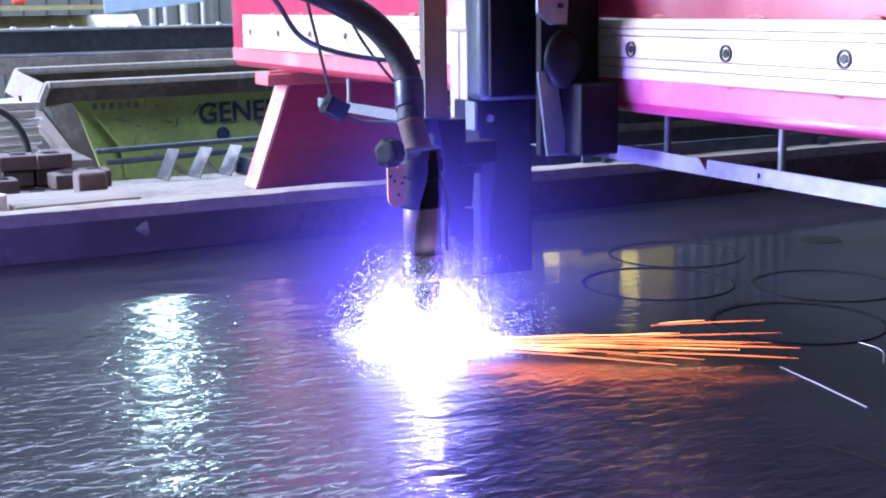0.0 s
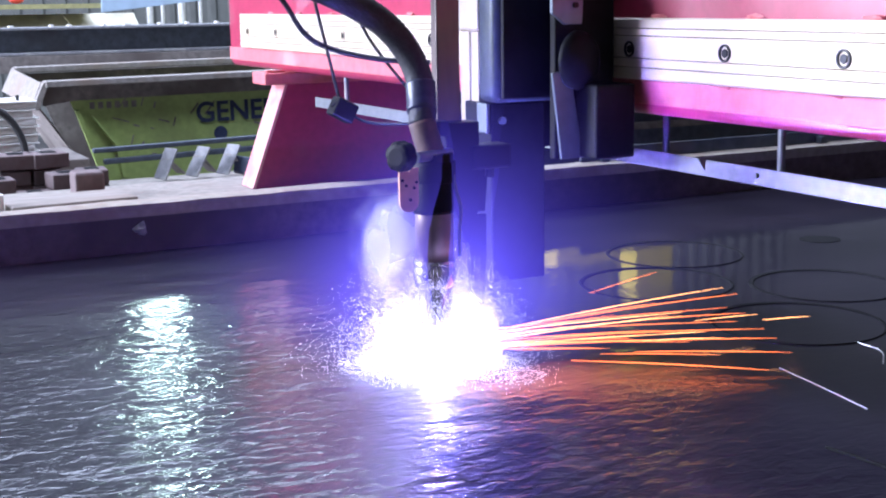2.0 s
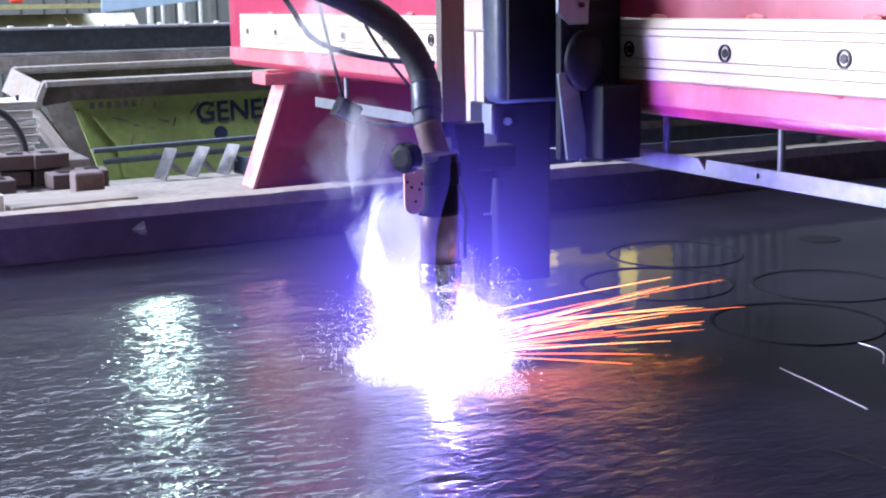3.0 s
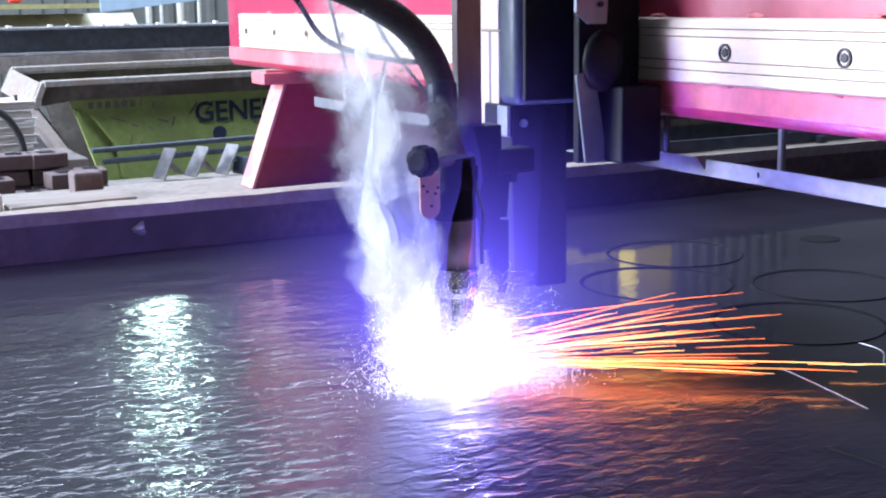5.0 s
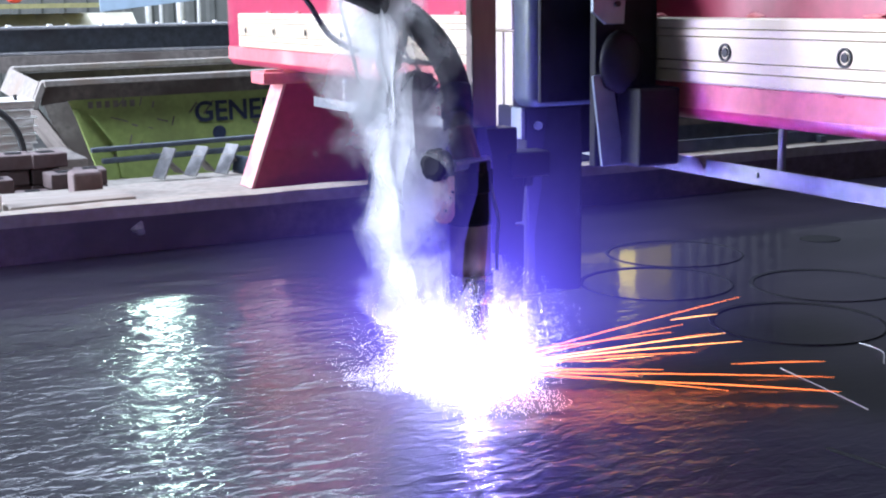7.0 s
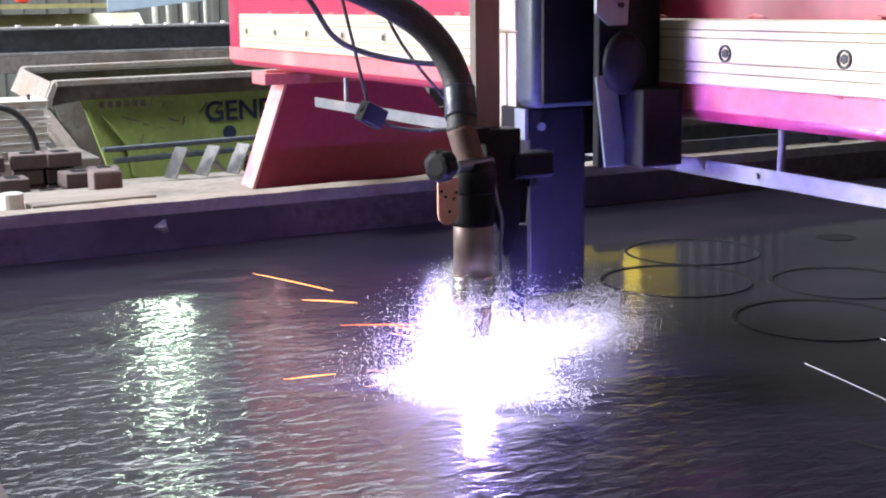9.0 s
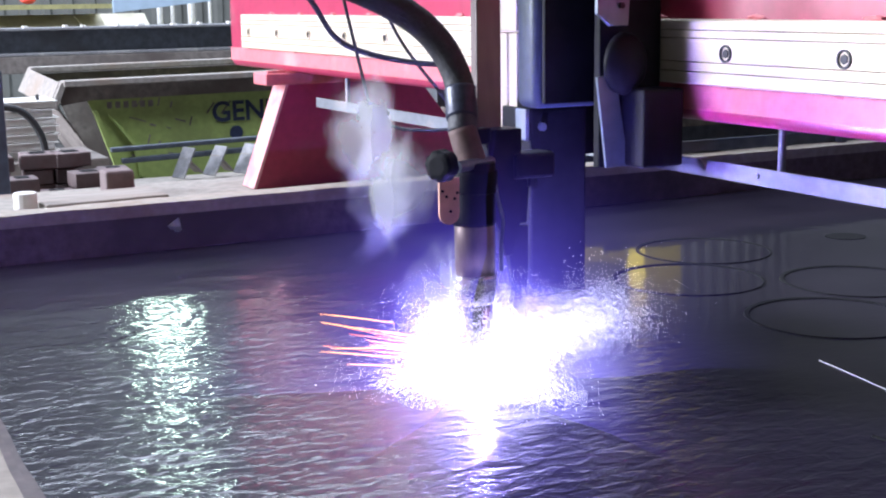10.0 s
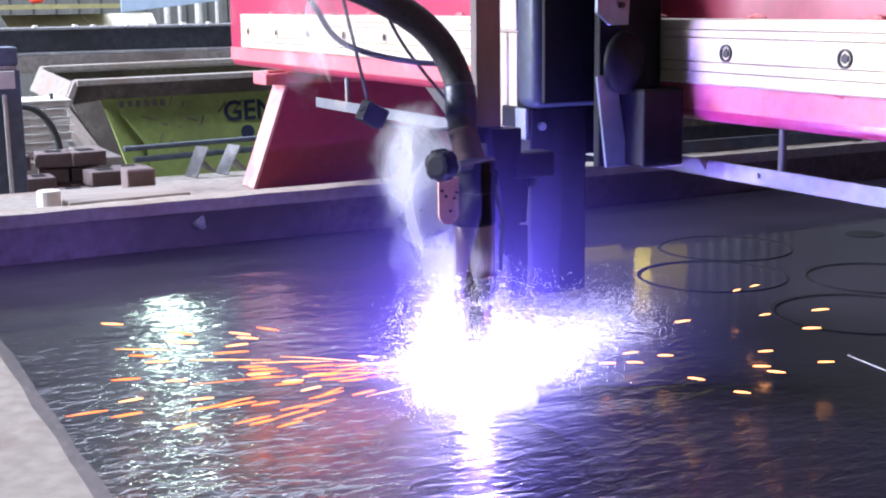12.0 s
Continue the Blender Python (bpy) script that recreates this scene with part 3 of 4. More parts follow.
clamp = part("clamp_block", prism([(0.711, 0.273), (0.757, 0.273), (0.757, 0.165), (0.748, 0.150), (0.745, 0.124), (0.733, 0.124), (0.731, 0.152), (0.714, 0.180)],
                                  1.268, 1.30, 0.002), BLACK, carriage, "black torch clamp block")
part("clamp_bolt", cyl((0.700, 1.275, 0.270), (0.690, 1.272, 0.270), 0.006, n=6), BOLT, clamp)
part("clamp_ear", box(0.697, 0.716, 1.267, 1.285, 0.258, 0.276, 0.002), BLACK, clamp)
part("clamp_band", lathe([(0.0262, 0.205), (0.0268, 0.207), (0.0268, 0.228), (0.0262, 0.230)], TX, TY), BLACK, clamp, smooth=True)
arm = part("cross_arm", box(0.745, 0.800, 1.262, 1.296, 0.214, 0.244, 0.004), BLACK, carriage)
part("arm_bolt", cyl((0.775, 1.275, 0.214), (0.775, 1.275, 0.203), 0.006, n=8), BOLT, arm)
part("clamp_screw", cyl((0.652, 1.232, 0.239), (0.712, 1.262, 0.238), 0.0065, n=14), GREYMETAL, clamp)
bm = bmesh.new()
n = 36
axis = Vector((0.89, 0.45, -0.02)).normalized()
frame_m = axis.to_track_quat("Z", "Y").to_matrix()
rings = []
for r, h in ((0.010, -0.013), (0.0150, -0.012), (0.0178, -0.009), (0.0178, 0.005), (0.015, 0.009), (0.008, 0.011)):
    ring = []
    for k in range(n):
        rr = r * (1.0 if k % 6 < 4 or r < 0.0145 else 0.93)
        a = 2 * math.pi * k / n
        ring.append(bm.verts.new(Vector((0.632, 1.226, 0.243)) + frame_m @ Vector((rr * math.cos(a), rr * math.sin(a), h))))
    rings.append(ring)
for a, b in zip(rings, rings[1:]):
    for k in range(n):
        bm.faces.new((a[k], a[(k + 1) % n], b[(k + 1) % n], b[k]))
bm.faces.new(rings[0])
bm.faces.new(rings[-1])
part("knob", bm, BLACK, carriage, "black grooved plastic clamp knob")
# perforated copper tag beside the barrel
pts = []
for k in range(13):
    a = math.pi + math.pi * k / 12
    pts.append((0.648 + 0.0125 * math.cos(a), 0.186 + 0.0125 * math.sin(a)))
pts += [(0.6605, 0.226), (0.652, 0.226), (0.648, 0.221), (0.644, 0.226), (0.6355, 0.226)]
tag_plate = part("tag_plate", prism(pts, 1.243, 1.246), COPPER, carriage, "copper-coloured plate with small holes")
for dx, z in ((-0.004, 0.2055), (0.0062, 0.2025), (0.001, 0.1885), (-0.009, 0.212), (0.0095, 0.209)):
    part("hole", cyl((0.648 + dx, 1.2428, z), (0.648 + dx, 1.2415, z), 0.0017, n=8), KERF, tag_plate)
# small sensor lead along the barrel
part("sensor_lead", sweep([(0.704, 1.243, 0.225), (0.709, 1.24, 0.195), (0.717, 1.244, 0.172), (0.718, 1.25, 0.14), (0.719, 1.252, 0.112)], 0.0022, 8, 6), GREYMETAL, torch)

# guides, motor cover, side plates
for y0, y1 in ((1.352, 1.372), (1.376, 1.400)):
    part("guide", box(0.800, 0.818, y0, y1, 0.231, 0.379, 0.001), CREAM, carriage, "cream vertical guide bar")
part("guide_block", box(0.798, 0.820, 1.350, 1.402, 0.381, 0.424, 0.002), CREAM, carriage)
part("guide_block", box(0.798, 0.820, 1.350, 1.402, 0.427, 0.47, 0.002), CREAM, carriage)
part("guide_bolt", cyl((0.7995, 1.362, 0.240), (0.795, 1.362, 0.240), 0.005, n=8), ALU, carriage)
motor = part("motor_cover", box(0.789, 0.900, 1.291, 1.338, 0.291, 0.62, 0.012, seg=4), SLATE, carriage, "slate-grey rounded motor cover", True)
# black plate puts the shade of the motor's front into colour
part("motor_face", box(0.797, 0.898, 1.283, 1.290, 0.297, 0.62, 0.002), BLACK, carriage, "black plate for the motor's shaded front")
part("lower_cover", box(0.797, 0.878, 1.315, 1.385, 0.058, 0.290, 0.003), BLACK, carriage, "tall matt black drive cover")
part("cover_screw", cyl((0.812, 1.3145, 0.268), (0.812, 1.310, 0.268), 0.005, n=14), GREYMETAL, carriage)
part("cover_lug", box(0.790, 0.796, 1.315, 1.34, 0.252, 0.290, 0.002), GREYMETAL, carriage)
part("back_plate", box(0.902, 0.9285, 1.25, 1.52, 0.29, 0.62, 0.002), BLACK, carriage, "black carriage back plate")
part("web_plate", box(0.879, 0.928, 1.345, 1.357, 0.226, 0.62, 0.002), BLACK, carriage)
part("side_plate", box(0.842, 0.929, 1.236, 1.248, 0.224, 0.62, 0.002), BLACK, carriage, "dark navy side plate")
part("bearing_block", box(0.872, 0.9295, 1.190, 1.235, 0.226, 0.316, 0.003), BLACK, carriage)
bracket = part("bracket_plate", prism([(0.832, 0.44), (0.832, 0.402), (0.85, 0.388), (0.875, 0.388), (0.878, 0.44)], 1.226, 1.232, 0.001), GREYMETAL, carriage, "bare grey metal bracket")
part("bracket_bolt", cyl((0.864, 1.2255, 0.411), (0.864, 1.222, 0.411), 0.0035, n=8), BOLT, bracket)
part("drive_housing", lump((0.868, 1.222, 0.345), 0.032, 3, 0.12, (0.9, 0.4, 1.15), 3), BLACK, carriage, "rounded black gear housing", True)
part("guide_sheet", prism([(0.832, 0.330), (0.858, 0.334), (0.878, 0.225), (0.846, 0.225)], 1.2255, 1.230, 0.001), GREYMETAL, carriage, "smooth grey curved guard sheet")
# deflector fin behind the torch
fin = [(0.735, 0.157), (0.774, 0.155), (0.7735, 0.100), (0.768, 0.040), (0.757, 0.050), (0.751, 0.062), (0.751, 0.100), (0.7485, 0.120), (0.735, 0.139)]
part("deflector_fin", prism(fin, 1.282, 1.290, 0.001), BLACK, carriage, "black curved deflector fin")
part("fin_bracket", prism([(0.741, 0.216), (0.782, 0.214), (0.777, 0.157), (0.738, 0.158)], 1.291, 1.296, 0.001), BLACK, carriage, "matt black fin bracket")
# leads that hang to the plug
plug = part("plug", box(0.657, 0.690, 1.49, 1.515, 0.262, 0.289, 0.003, turn=pose(0, 0, 0, 0, 28, 0)), BLACK, carriage, "black cable plug")
part("plug_nut", cyl((0.660, 1.50, 0.287), (0.668, 1.50, 0.280), 0.007, n=10), BOLT, plug)
for pts, r in (([(0.62, 1.5, 0.50), (0.637, 1.5, 0.421), (0.655, 1.5, 0.345), (0.668, 1.5, 0.289)], 0.0024),
               ([(0.55, 1.5, 0.47), (0.593, 1.5, 0.421), (0.622, 1.5, 0.378), (0.660, 1.5, 0.357), (0.715, 1.47, 0.343), (0.77, 1.43, 0.338)], 0.0036),
               ([(0.672, 1.5, 0.47), (0.689, 1.5, 0.420), (0.715, 1.49, 0.362), (0.776, 1.48, 0.284)], 0.0022),
               ([(0.685, 1.5, 0.268), (0.705, 1.48, 0.258), (0.74, 1.44, 0.258), (0.775, 1.40, 0.266)], 0.0022)):
    part("lead", sweep(pts, r, 8, 8), RUBBER, carriage, "thin black cable", True)

# ---- background, beyond the table ----
skip = thing("tipping_skip", (1.7, 5.0, -0.30), "lime green steel tipping skip with worn lip", "skip")
SY0, SY1 = 4.66, 5.26
part("front_panel", prism([(0.90, 0.125), (2.75, 0.14), (2.75, -0.28), (1.045, -0.28), (0.93, 0.05)], SY0, SY0 + 0.008), GREEN, skip, "scratched lime green side panel")
part("rear_panel", prism([(0.86, 0.155), (2.75, 0.17), (2.75, -0.28), (1.045, -0.28), (0.93, 0.05)], SY1 - 0.008, SY1), SKIPIN, skip)
part("chute_panel", prism([(0.80, 0.075), (0.81, 0.070), (1.045, -0.28), (1.030, -0.28)], SY0 + 0.01, SY1 - 0.01), SKIPIN, skip)
part("floor_panel", box(1.045, 2.75, SY0 + 0.01, SY1 - 0.01, -0.295, -0.282), SKIPIN, skip)
part("end_panel", box(2.74, 2.75, SY0 + 0.009, SY1 - 0.009, -0.28, 0.13), SKIPIN, skip)


def bar(p, q, w, h, material_bevel=0.003):
    """A straight square bar from p to q."""
    p, q = Vector(p), Vector(q)
    d = q - p
    bm = bmesh.new()
    m = Matrix.Translation((p + q) / 2) @ d.to_track_quat("X", "Z").to_matrix().to_4x4() @ Matrix.Diagonal((d.length, w, h, 1))
    bmesh.ops.create_cube(bm, size=1, matrix=m)
    if material_bevel:
        bmesh.ops.bevel(bm, geom=list(bm.edges), offset=material_bevel, segments=2, affect="EDGES", profile=0.5)
    return bm


part("lip", bar((0.83, SY0 - 0.02, 0.148), (2.75, SY0 - 0.02, 0.166), 0.07, 0.022), SKIPLIP, skip, "worn pale steel lip")
part("lip", bar((0.83, SY1, 0.172), (2.75, SY1, 0.190), 0.07, 0.022), SKIPLIP, skip, "worn pale steel lip")
part("lip_end", bar((0.79, SY0 - 0.015, 0.062), (0.832, SY0 - 0.015, 0.152), 0.06, 0.022), SKIPLIP, skip)
part("lip_end", bar((0.79, SY1, 0.085), (0.835, SY1, 0.176), 0.06, 0.022), SKIPLIP, skip)
bm = bmesh.new()
quad = [(0.826, SY0 - 0.02, 0.150), (0.788, SY0 - 0.02, 0.064), (0.788, SY1, 0.087), (0.829, SY1, 0.174)]
vs = [bm.verts.new(p) for p in quad] + [bm.verts.new((x - 0.009, y, z + 0.004)) for x, y, z in quad]
for f in ((0, 1, 2, 3), (7, 6, 5, 4), (0, 4, 5, 1), (1, 5, 6, 2), (2, 6, 7, 3), (3, 7, 4, 0)):
    bm.faces.new([vs[k] for k in f])
part("chute_flange", bm, SKIPLIP, skip)
# dark sheet stands in for the shade under the lip
part("lip_web", prism([(0.835, 0.137), (2.75, 0.155), (2.75, 0.10), (0.93, 0.085), (0.82, 0.07)], SY0 - 0.008, SY0 - 0.002), SKIPIN, skip, "dark sheet for the shade under the lip")
part("gusset", prism([(0.985, 0.03), (1.0, 0.02), (1.09, -0.09), (1.10, -0.20), (1.085, -0.20), (1.07, -0.09)], SY0 - 0.018, SY0 - 0.002), GREEN, skip)
part("gusset", prism([(0.93, 0.05), (0.945, 0.05), (1.05, -0.28), (1.035, -0.28)], SY0 - 0.02, SY0 - 0.002), GREEN, skip)
part("pivot", cyl((1.465, SY0 + 0.004, -0.062), (1.465, SY0 - 0.004, -0.062), 0.026, n=24), STENCIL, skip, "dark round stain of a pivot boss")
part("chassis_bar", bar((0.935, 4.42, -0.072), (2.4, 4.42, -0.046), 0.03, 0.016), DARKSTEEL, skip)
part("chassis_bar", bar((0.97, 4.42, -0.112), (2.4, 4.42, -0.080), 0.03, 0.018), DARKSTEEL, skip)
part("chassis_leg", box(2.30, 2.36, 4.40, 4.44, FLOOR, -0.05, 0.003), DARKSTEEL, skip)
for x, y in ((1.2, 4.75), (1.2, 5.15), (2.5, 4.75), (2.5, 5.15)):
    part("chassis_leg", box(x, x + 0.06, y, y + 0.06, FLOOR, -0.296, 0.003), DARKSTEEL, skip)


def lettering(body, x, z, size, y, parent, material, name="lettering"):
    cu = bpy.data.curves.new(name, "FONT")
    cu.body, cu.size, cu.extrude, cu.offset, cu.space_character = body, size, 0.0008, size * 0.022, 1.0
    tmp = new("tmp_text", cu)
    dg = bpy.context.evaluated_depsgraph_get()
    me = bpy.data.meshes.new_from_object(tmp.evaluated_get(dg))
    bpy.data.objects.remove(tmp)
    me.transform(Matrix.Translation((x, y, z)) @ Matrix.Rotation(radians(-0.6), 4, "Y") @ Matrix.Rotation(radians(90), 4, "X"))
    me.transform(Matrix.Translation(-ORIGIN[parent]))
    me.materials.clear()
    me.materials.append(material)
    ob = new(name, me)
    ob.parent = parent
    return ob


lettering("GENER", 1.372, -0.016, 0.104, SY0 - 0.003, skip, STENCIL)
# a faded number, only as bars
for k in range(6):
    x = 0.985 + k * 0.030
    part("faded_mark", box(x, x + 0.018, SY0 - 0.0018, SY0 - 0.0002, 0.052, 0.076), SKIPIN, skip)
# scratches on the panel
rng = random.Random(5)
for k in range(16):
    x, z = rng.uniform(1.06, 1.62), rng.uniform(-0.13, 0.06)
    a = rng.choice((0.9, -0.3, 0.15, 1.3))
    d = rng.uniform(0.015, 0.07)
    part("scratch", bar((x, SY0 - 0.0012, z), (x + d * math.cos(a), SY0 - 0.0012, z + d * math.sin(a)), 0.0016, rng.uniform(0.003, 0.007), 0), SKIPIN, skip)

# steel girders on stands
for gy, gz, gx0 in ((6.0, 0.322, -0.6),):
    girder = thing("steel_girder", (2.0, gy + 0.1, 0.17), "long dark mill-steel girder lying on stands", "girder")
    part("top_flange", box(gx0, 5.5, gy, gy + 0.20, gz - 0.012, gz, 0.002), FLANGE, girder)
    part("web", box(gx0, 5.5, gy + 0.09, gy + 0.11, gz - 0.112, gz - 0.012), GIRDER, girder)
    part("bottom_flange", box(gx0, 5.5, gy, gy + 0.20, gz - 0.124, gz - 0.112, 0.002), FLANGE, girder)
    channel = thing("steel_channel", (2.0, gy + 0.05, 0.12), "dark rusty steel channel under the girder", "channel")
    part("web", box(gx0, 5.5, gy - 0.03, gy - 0.015, gz - 0.20, gz - 0.126, 0.002), SKIPIN, channel)
    part("flange", box(gx0, 5.5, gy - 0.014, gy + 0.09, gz - 0.142, gz - 0.127), SKIPIN, channel)
    for x in (-0.4, 3.0, 5.0):
        stand = thing("girder_stand", (x, gy + 0.1, FLOOR), "dark steel trestle stand", "stand", "girder stands")
        part("post", box(x, x + 0.1, gy + 0.03, gy + 0.13, FLOOR + 0.02, gz - 0.20), DARKSTEEL, stand)
        part("foot_plate", box(x - 0.15, x + 0.25, gy - 0.1, gy + 0.26, FLOOR, FLOOR + 0.02), DARKSTEEL, stand)
    for k in range(9):
        x = 0.95 + k * 0.13 + rng.uniform(-0.04, 0.04)
        w = rng.uniform(0.012, 0.04)
        single("chalk_tab", box(x, x + w, gy + 0.01, gy + 0.05, gz + 0.0005, gz + rng.uniform(0.006, 0.014), 0.001), WHITEPL, (x, gy + 0.03, gz),
               "small white tab on the girder edge", "tab", "tabs on the girder")

# rack with boards and a pale blue sheet behind the girders
rack = thing("board_rack", (1.7, 7.5, FLOOR), "olive steel rack stacked with cream boards", "rack")
for x in (0.6, 2.55):
    part("upright", box(x, x + 0.06, 7.3, 7.36, FLOOR, 1.6), OLIVE, rack)
part("shelf", box(0.5, 2.6, 7.2, 8.0, 0.235, 0.262), OLIVE, rack)
part("shelf", box(0.5, 1.62, 7.2, 8.0, 0.40, 0.425), OLIVE, rack)
for x, w, a in ((1.28, 0.34, -6), (1.50, 0.30, 8), (1.72, 0.16, -4), (1.05, 0.3, 5)):
    b = single("cream_board", box(x, x + w, 7.24, 7.60, 0.290, 0.296, 0.001, turn=pose(0, 0, 0, 24, 0, a)), CARD, (x, 7.4, 0.28), "cream board leaning on the rack", "board", "boards on the rack")
for k in range(4):
    x = 1.56 + k * 0.035
    single("print_mark", box(x, x + 0.022, 7.27, 7.285, 0.3035 - 0.02 + (k % 2) * 0.006, 0.306 - 0.02 + (k % 2) * 0.006, turn=pose(0, 0, 0, 24, 0, 8)), STENCIL, (x, 7.28, 0.29),
           "dark printed mark on a board", "mark", "marks on the board")
single("red_cap", lump((1.19, 7.3, 0.455), 0.035, 7, 0.2, (1.2, 1, 0.7), 2), mat("red_plastic", (0.6, 0.06, 0.04), 0.5), (1.19, 7.3, 0.44), "small red plastic cap on the rack", "cap")
single("blue_sheet", prism([(1.62, 0.375), (2.18, 0.432), (2.18, 0.85), (1.62, 0.85)], 7.185, 7.199, 0.002), BLUEPANEL, (1.9, 7.12, 0.375), "pale blue sheet hung on the rack", "sheet")
for x, w in ((2.06, 0.05), (2.14, 0.03), (2.26, 0.06), (2.38, 0.03)):
    single("standing_tube", cyl((x, 7.9, FLOOR), (x + 0.03, 7.95, 0.9), w * 0.4, n=14), PALE, (x, 7.9, FLOOR), "pale steel tube standing upright", "tube", "standing tubes")
single("dark_column", box(2.46, 2.50, 7.0, 7.05, FLOOR, 2.6, 0.004), DARKSTEEL, (2.48, 7.0, FLOOR), "thin dark steel column", "column")

# trestle with offcuts just beyond the ledge
bench = thing("offcut_bench", (1.1, 3.8, FLOOR), "steel bench covered with offcuts", "bench")
part("top", box(0.15, 2.2, 3.05, 4.35, -0.195, -0.168, 0.003), LEDGE, bench)
for x in (0.2, 2.1):
    for y in (3.1, 4.25):
        part("leg", box(x, x + 0.05, y, y + 0.05, FLOOR, -0.196), DARKSTEEL, bench)
rows_of_blocks = ((0.30, 3.62, 3), (0.40, 3.60, 3), (0.50, 3.58, 3), (0.595, 3.60, 2), (0.69, 3.62, 3), (0.76, 3.66, 3), (0.45, 3.74, 4), (0.57, 3.76, 4), (0.66, 3.75, 4), (0.71, 3.47, 1))
for x, y, levels in rows_of_blocks:
    for k in range(levels):
        z = -0.168 + k * 0.0445
        w, d, h, a = rng.uniform(0.075, 0.10), rng.uniform(0.08, 0.10), 0.042, rng.uniform(-9, 9)
        ox = rng.uniform(-0.008, 0.008)
        b = thing("steel_block", (x, y, z), "purple-brown rusty block in a loose stack", "block", "blocks on the bench")
        part("body", box(x + ox - w / 2, x + ox + w / 2, y - d / 2, y + d / 2, z, z + h, 0.004, turn=pose(0, 0, 0, 0, 0, a)), BLOCK, b)
        part("recess", box(x + ox - w * 0.22, x + ox + w * 0.22, y - d * 0.25, y + d * 0.25, z + h + 0.0004, z + h + 0.0018, turn=pose(0, 0, 0, 0, 0, a)), KERF, b)
# leaning angle pieces
for x, z, h, lean in ((1.095, -0.165, 0.105, 28), (1.205, -0.165, 0.105, 32), (1.312, -0.165, 0.105, 30)):
    angle = thing("angle_offcut", (x, 4.2, z), "pale steel angle offcut leaning on the bench", "angle offcut", "angle offcuts")
    part("leg", box(x - 0.003 + 0.03, x + 0.003 + 0.03, 4.16, 4.23, z + 0.004, z + h + 0.01, 0.001, turn=pose(0, 0, 0, 0, lean, 18)), FLANGE, angle)
    part("flange", box(x + 0.02, x + 0.10, 4.19, 4.24, z + 0.045, z + 0.051, 0.001, turn=pose(0, 0, 0, 0, lean + 14, 18)), SKIPLIP, angle)
for x0, x1, y0, y1, z, h, a in ((0.83, 1.10, 3.60, 3.72, -0.168, 0.022, 3), (1.0, 1.32, 3.75, 3.86, -0.168, 0.02, -3), (0.86, 1.2, 3.40, 3.5, -0.168, 0.02, 1),
                                (1.15, 1.55, 3.5, 3.62, -0.168, 0.03, 2), (0.2, 0.5, 3.25, 3.38, -0.168, 0.02, 2)):
    single("timber_offcut", box(x0, x1, y0, y1, z, z + h, 0.003, turn=pose(0, 0, 0, 0, 0, a)), TIMBER, ((x0 + x1) / 2, (y0 + y1) / 2, z), "weathered flat timber offcut on the bench",
           "timber offcut", "timber offcuts")
single("steel_lump", box(1.375, 1.475, 4.13, 4.23, -0.167, -0.105, 0.008, turn=pose(0, 0, 0, 0, 12, 14)), SLATE, (1.42, 4.18, -0.167), "dark grey steel lump beside the offcuts", "steel lump")
# on the ledge
single("timber_plank", box(0.36, 0.60, 2.46, 2.60, 0.037, 0.051, 0.003, turn=pose(0, 0, 0, 0, 0, 3)), TIMBER, (0.48, 2.53, 0.037), "grey weathered plank end on the ledge", "plank")
single("steel_lug", box(0.515, 0.575, 2.62, 2.68, 0.037, 0.085, 0.006), BLOCK, (0.54, 2.65, 0.037), "small dark steel lug on the ledge", "lug")
single("grease_tin", cyl((0.335, 2.50, 0.037), (0.335, 2.50, 0.072), 0.022, n=18, bevel=0.003), WHITEPL, (0.335, 2.50, 0.037), "small pale tin on the ledge", "tin")
single("weld_clip", lump((0.43, 2.25, 0.047), 0.02, 9, 0.4, (1.6, 0.8, 0.5), 2), WHITEPL, (0.43, 2.25, 0.037), "pale lumpy clip on the ledge", "clip")

# bucket with hose, post
single("steel_crate", box(0.42, 0.86, 4.12, 4.50, FLOOR, -0.061, 0.004), SKIPIN, (0.64, 4.3, FLOOR), "dark rusty steel crate", "crate")
for k in range(7):
    z, o = -0.060 + k * 0.0262, rng.uniform(-0.012, 0.012)
    tray = thing("white_tray", (0.62 + o, 4.30, z), "stained white plastic tray in a stack", "tray", "stacked trays")
    part("body", box(0.50 + o, 0.722 + o - 0.004 * (k % 2), 4.20, 4.40, z, z + 0.021, 0.006, turn=pose(0, 0, 0, 0, rng.uniform(-1, 1), rng.uniform(-4, 4))), WHITEPL, tray)
    part("rim", box(0.496 + o, 0.728 + o, 4.195, 4.405, z + 0.0212, z + 0.0258, 0.001), WHITEPL, tray)
single("black_hose", sweep([(0.5, 4.15, 0.12), (0.60, 4.15, 0.10), (0.655, 4.15, 0.03), (0.672, 4.15, -0.06), (0.67, 4.15, -0.167)], 0.011, 12, 8), RUBBER, (0.67, 4.15, -0.167), "curved black rubber hose", "hose", smooth=True)
single("black_rod", cyl((0.70, 4.2, -0.168), (0.672, 4.25, 0.14), 0.006, n=10), RUBBER, (0.7, 4.2, -0.168), "thin black upright rod", "rod")
column = thing("machine_post", (0.40, 3.42, FLOOR), "blue-grey steel post with a capped top", "post")
part("shaft", box(0.33, 0.441, 3.38, 3.46, FLOOR, 0.262, 0.004), POSTBLUE, column)
part("cap", box(0.30, 0.437, 3.37, 3.47, 0.272, 0.318, 0.004), POSTBLUE, column)
part("cap_plate", box(0.33, 0.425, 3.36, 3.365, 0.215, 0.26, 0.002), WHITEPL, column)
part("collar", box(0.325, 0.43, 3.375, 3.465, 0.2625, 0.2715, 0.001), PALE, column)
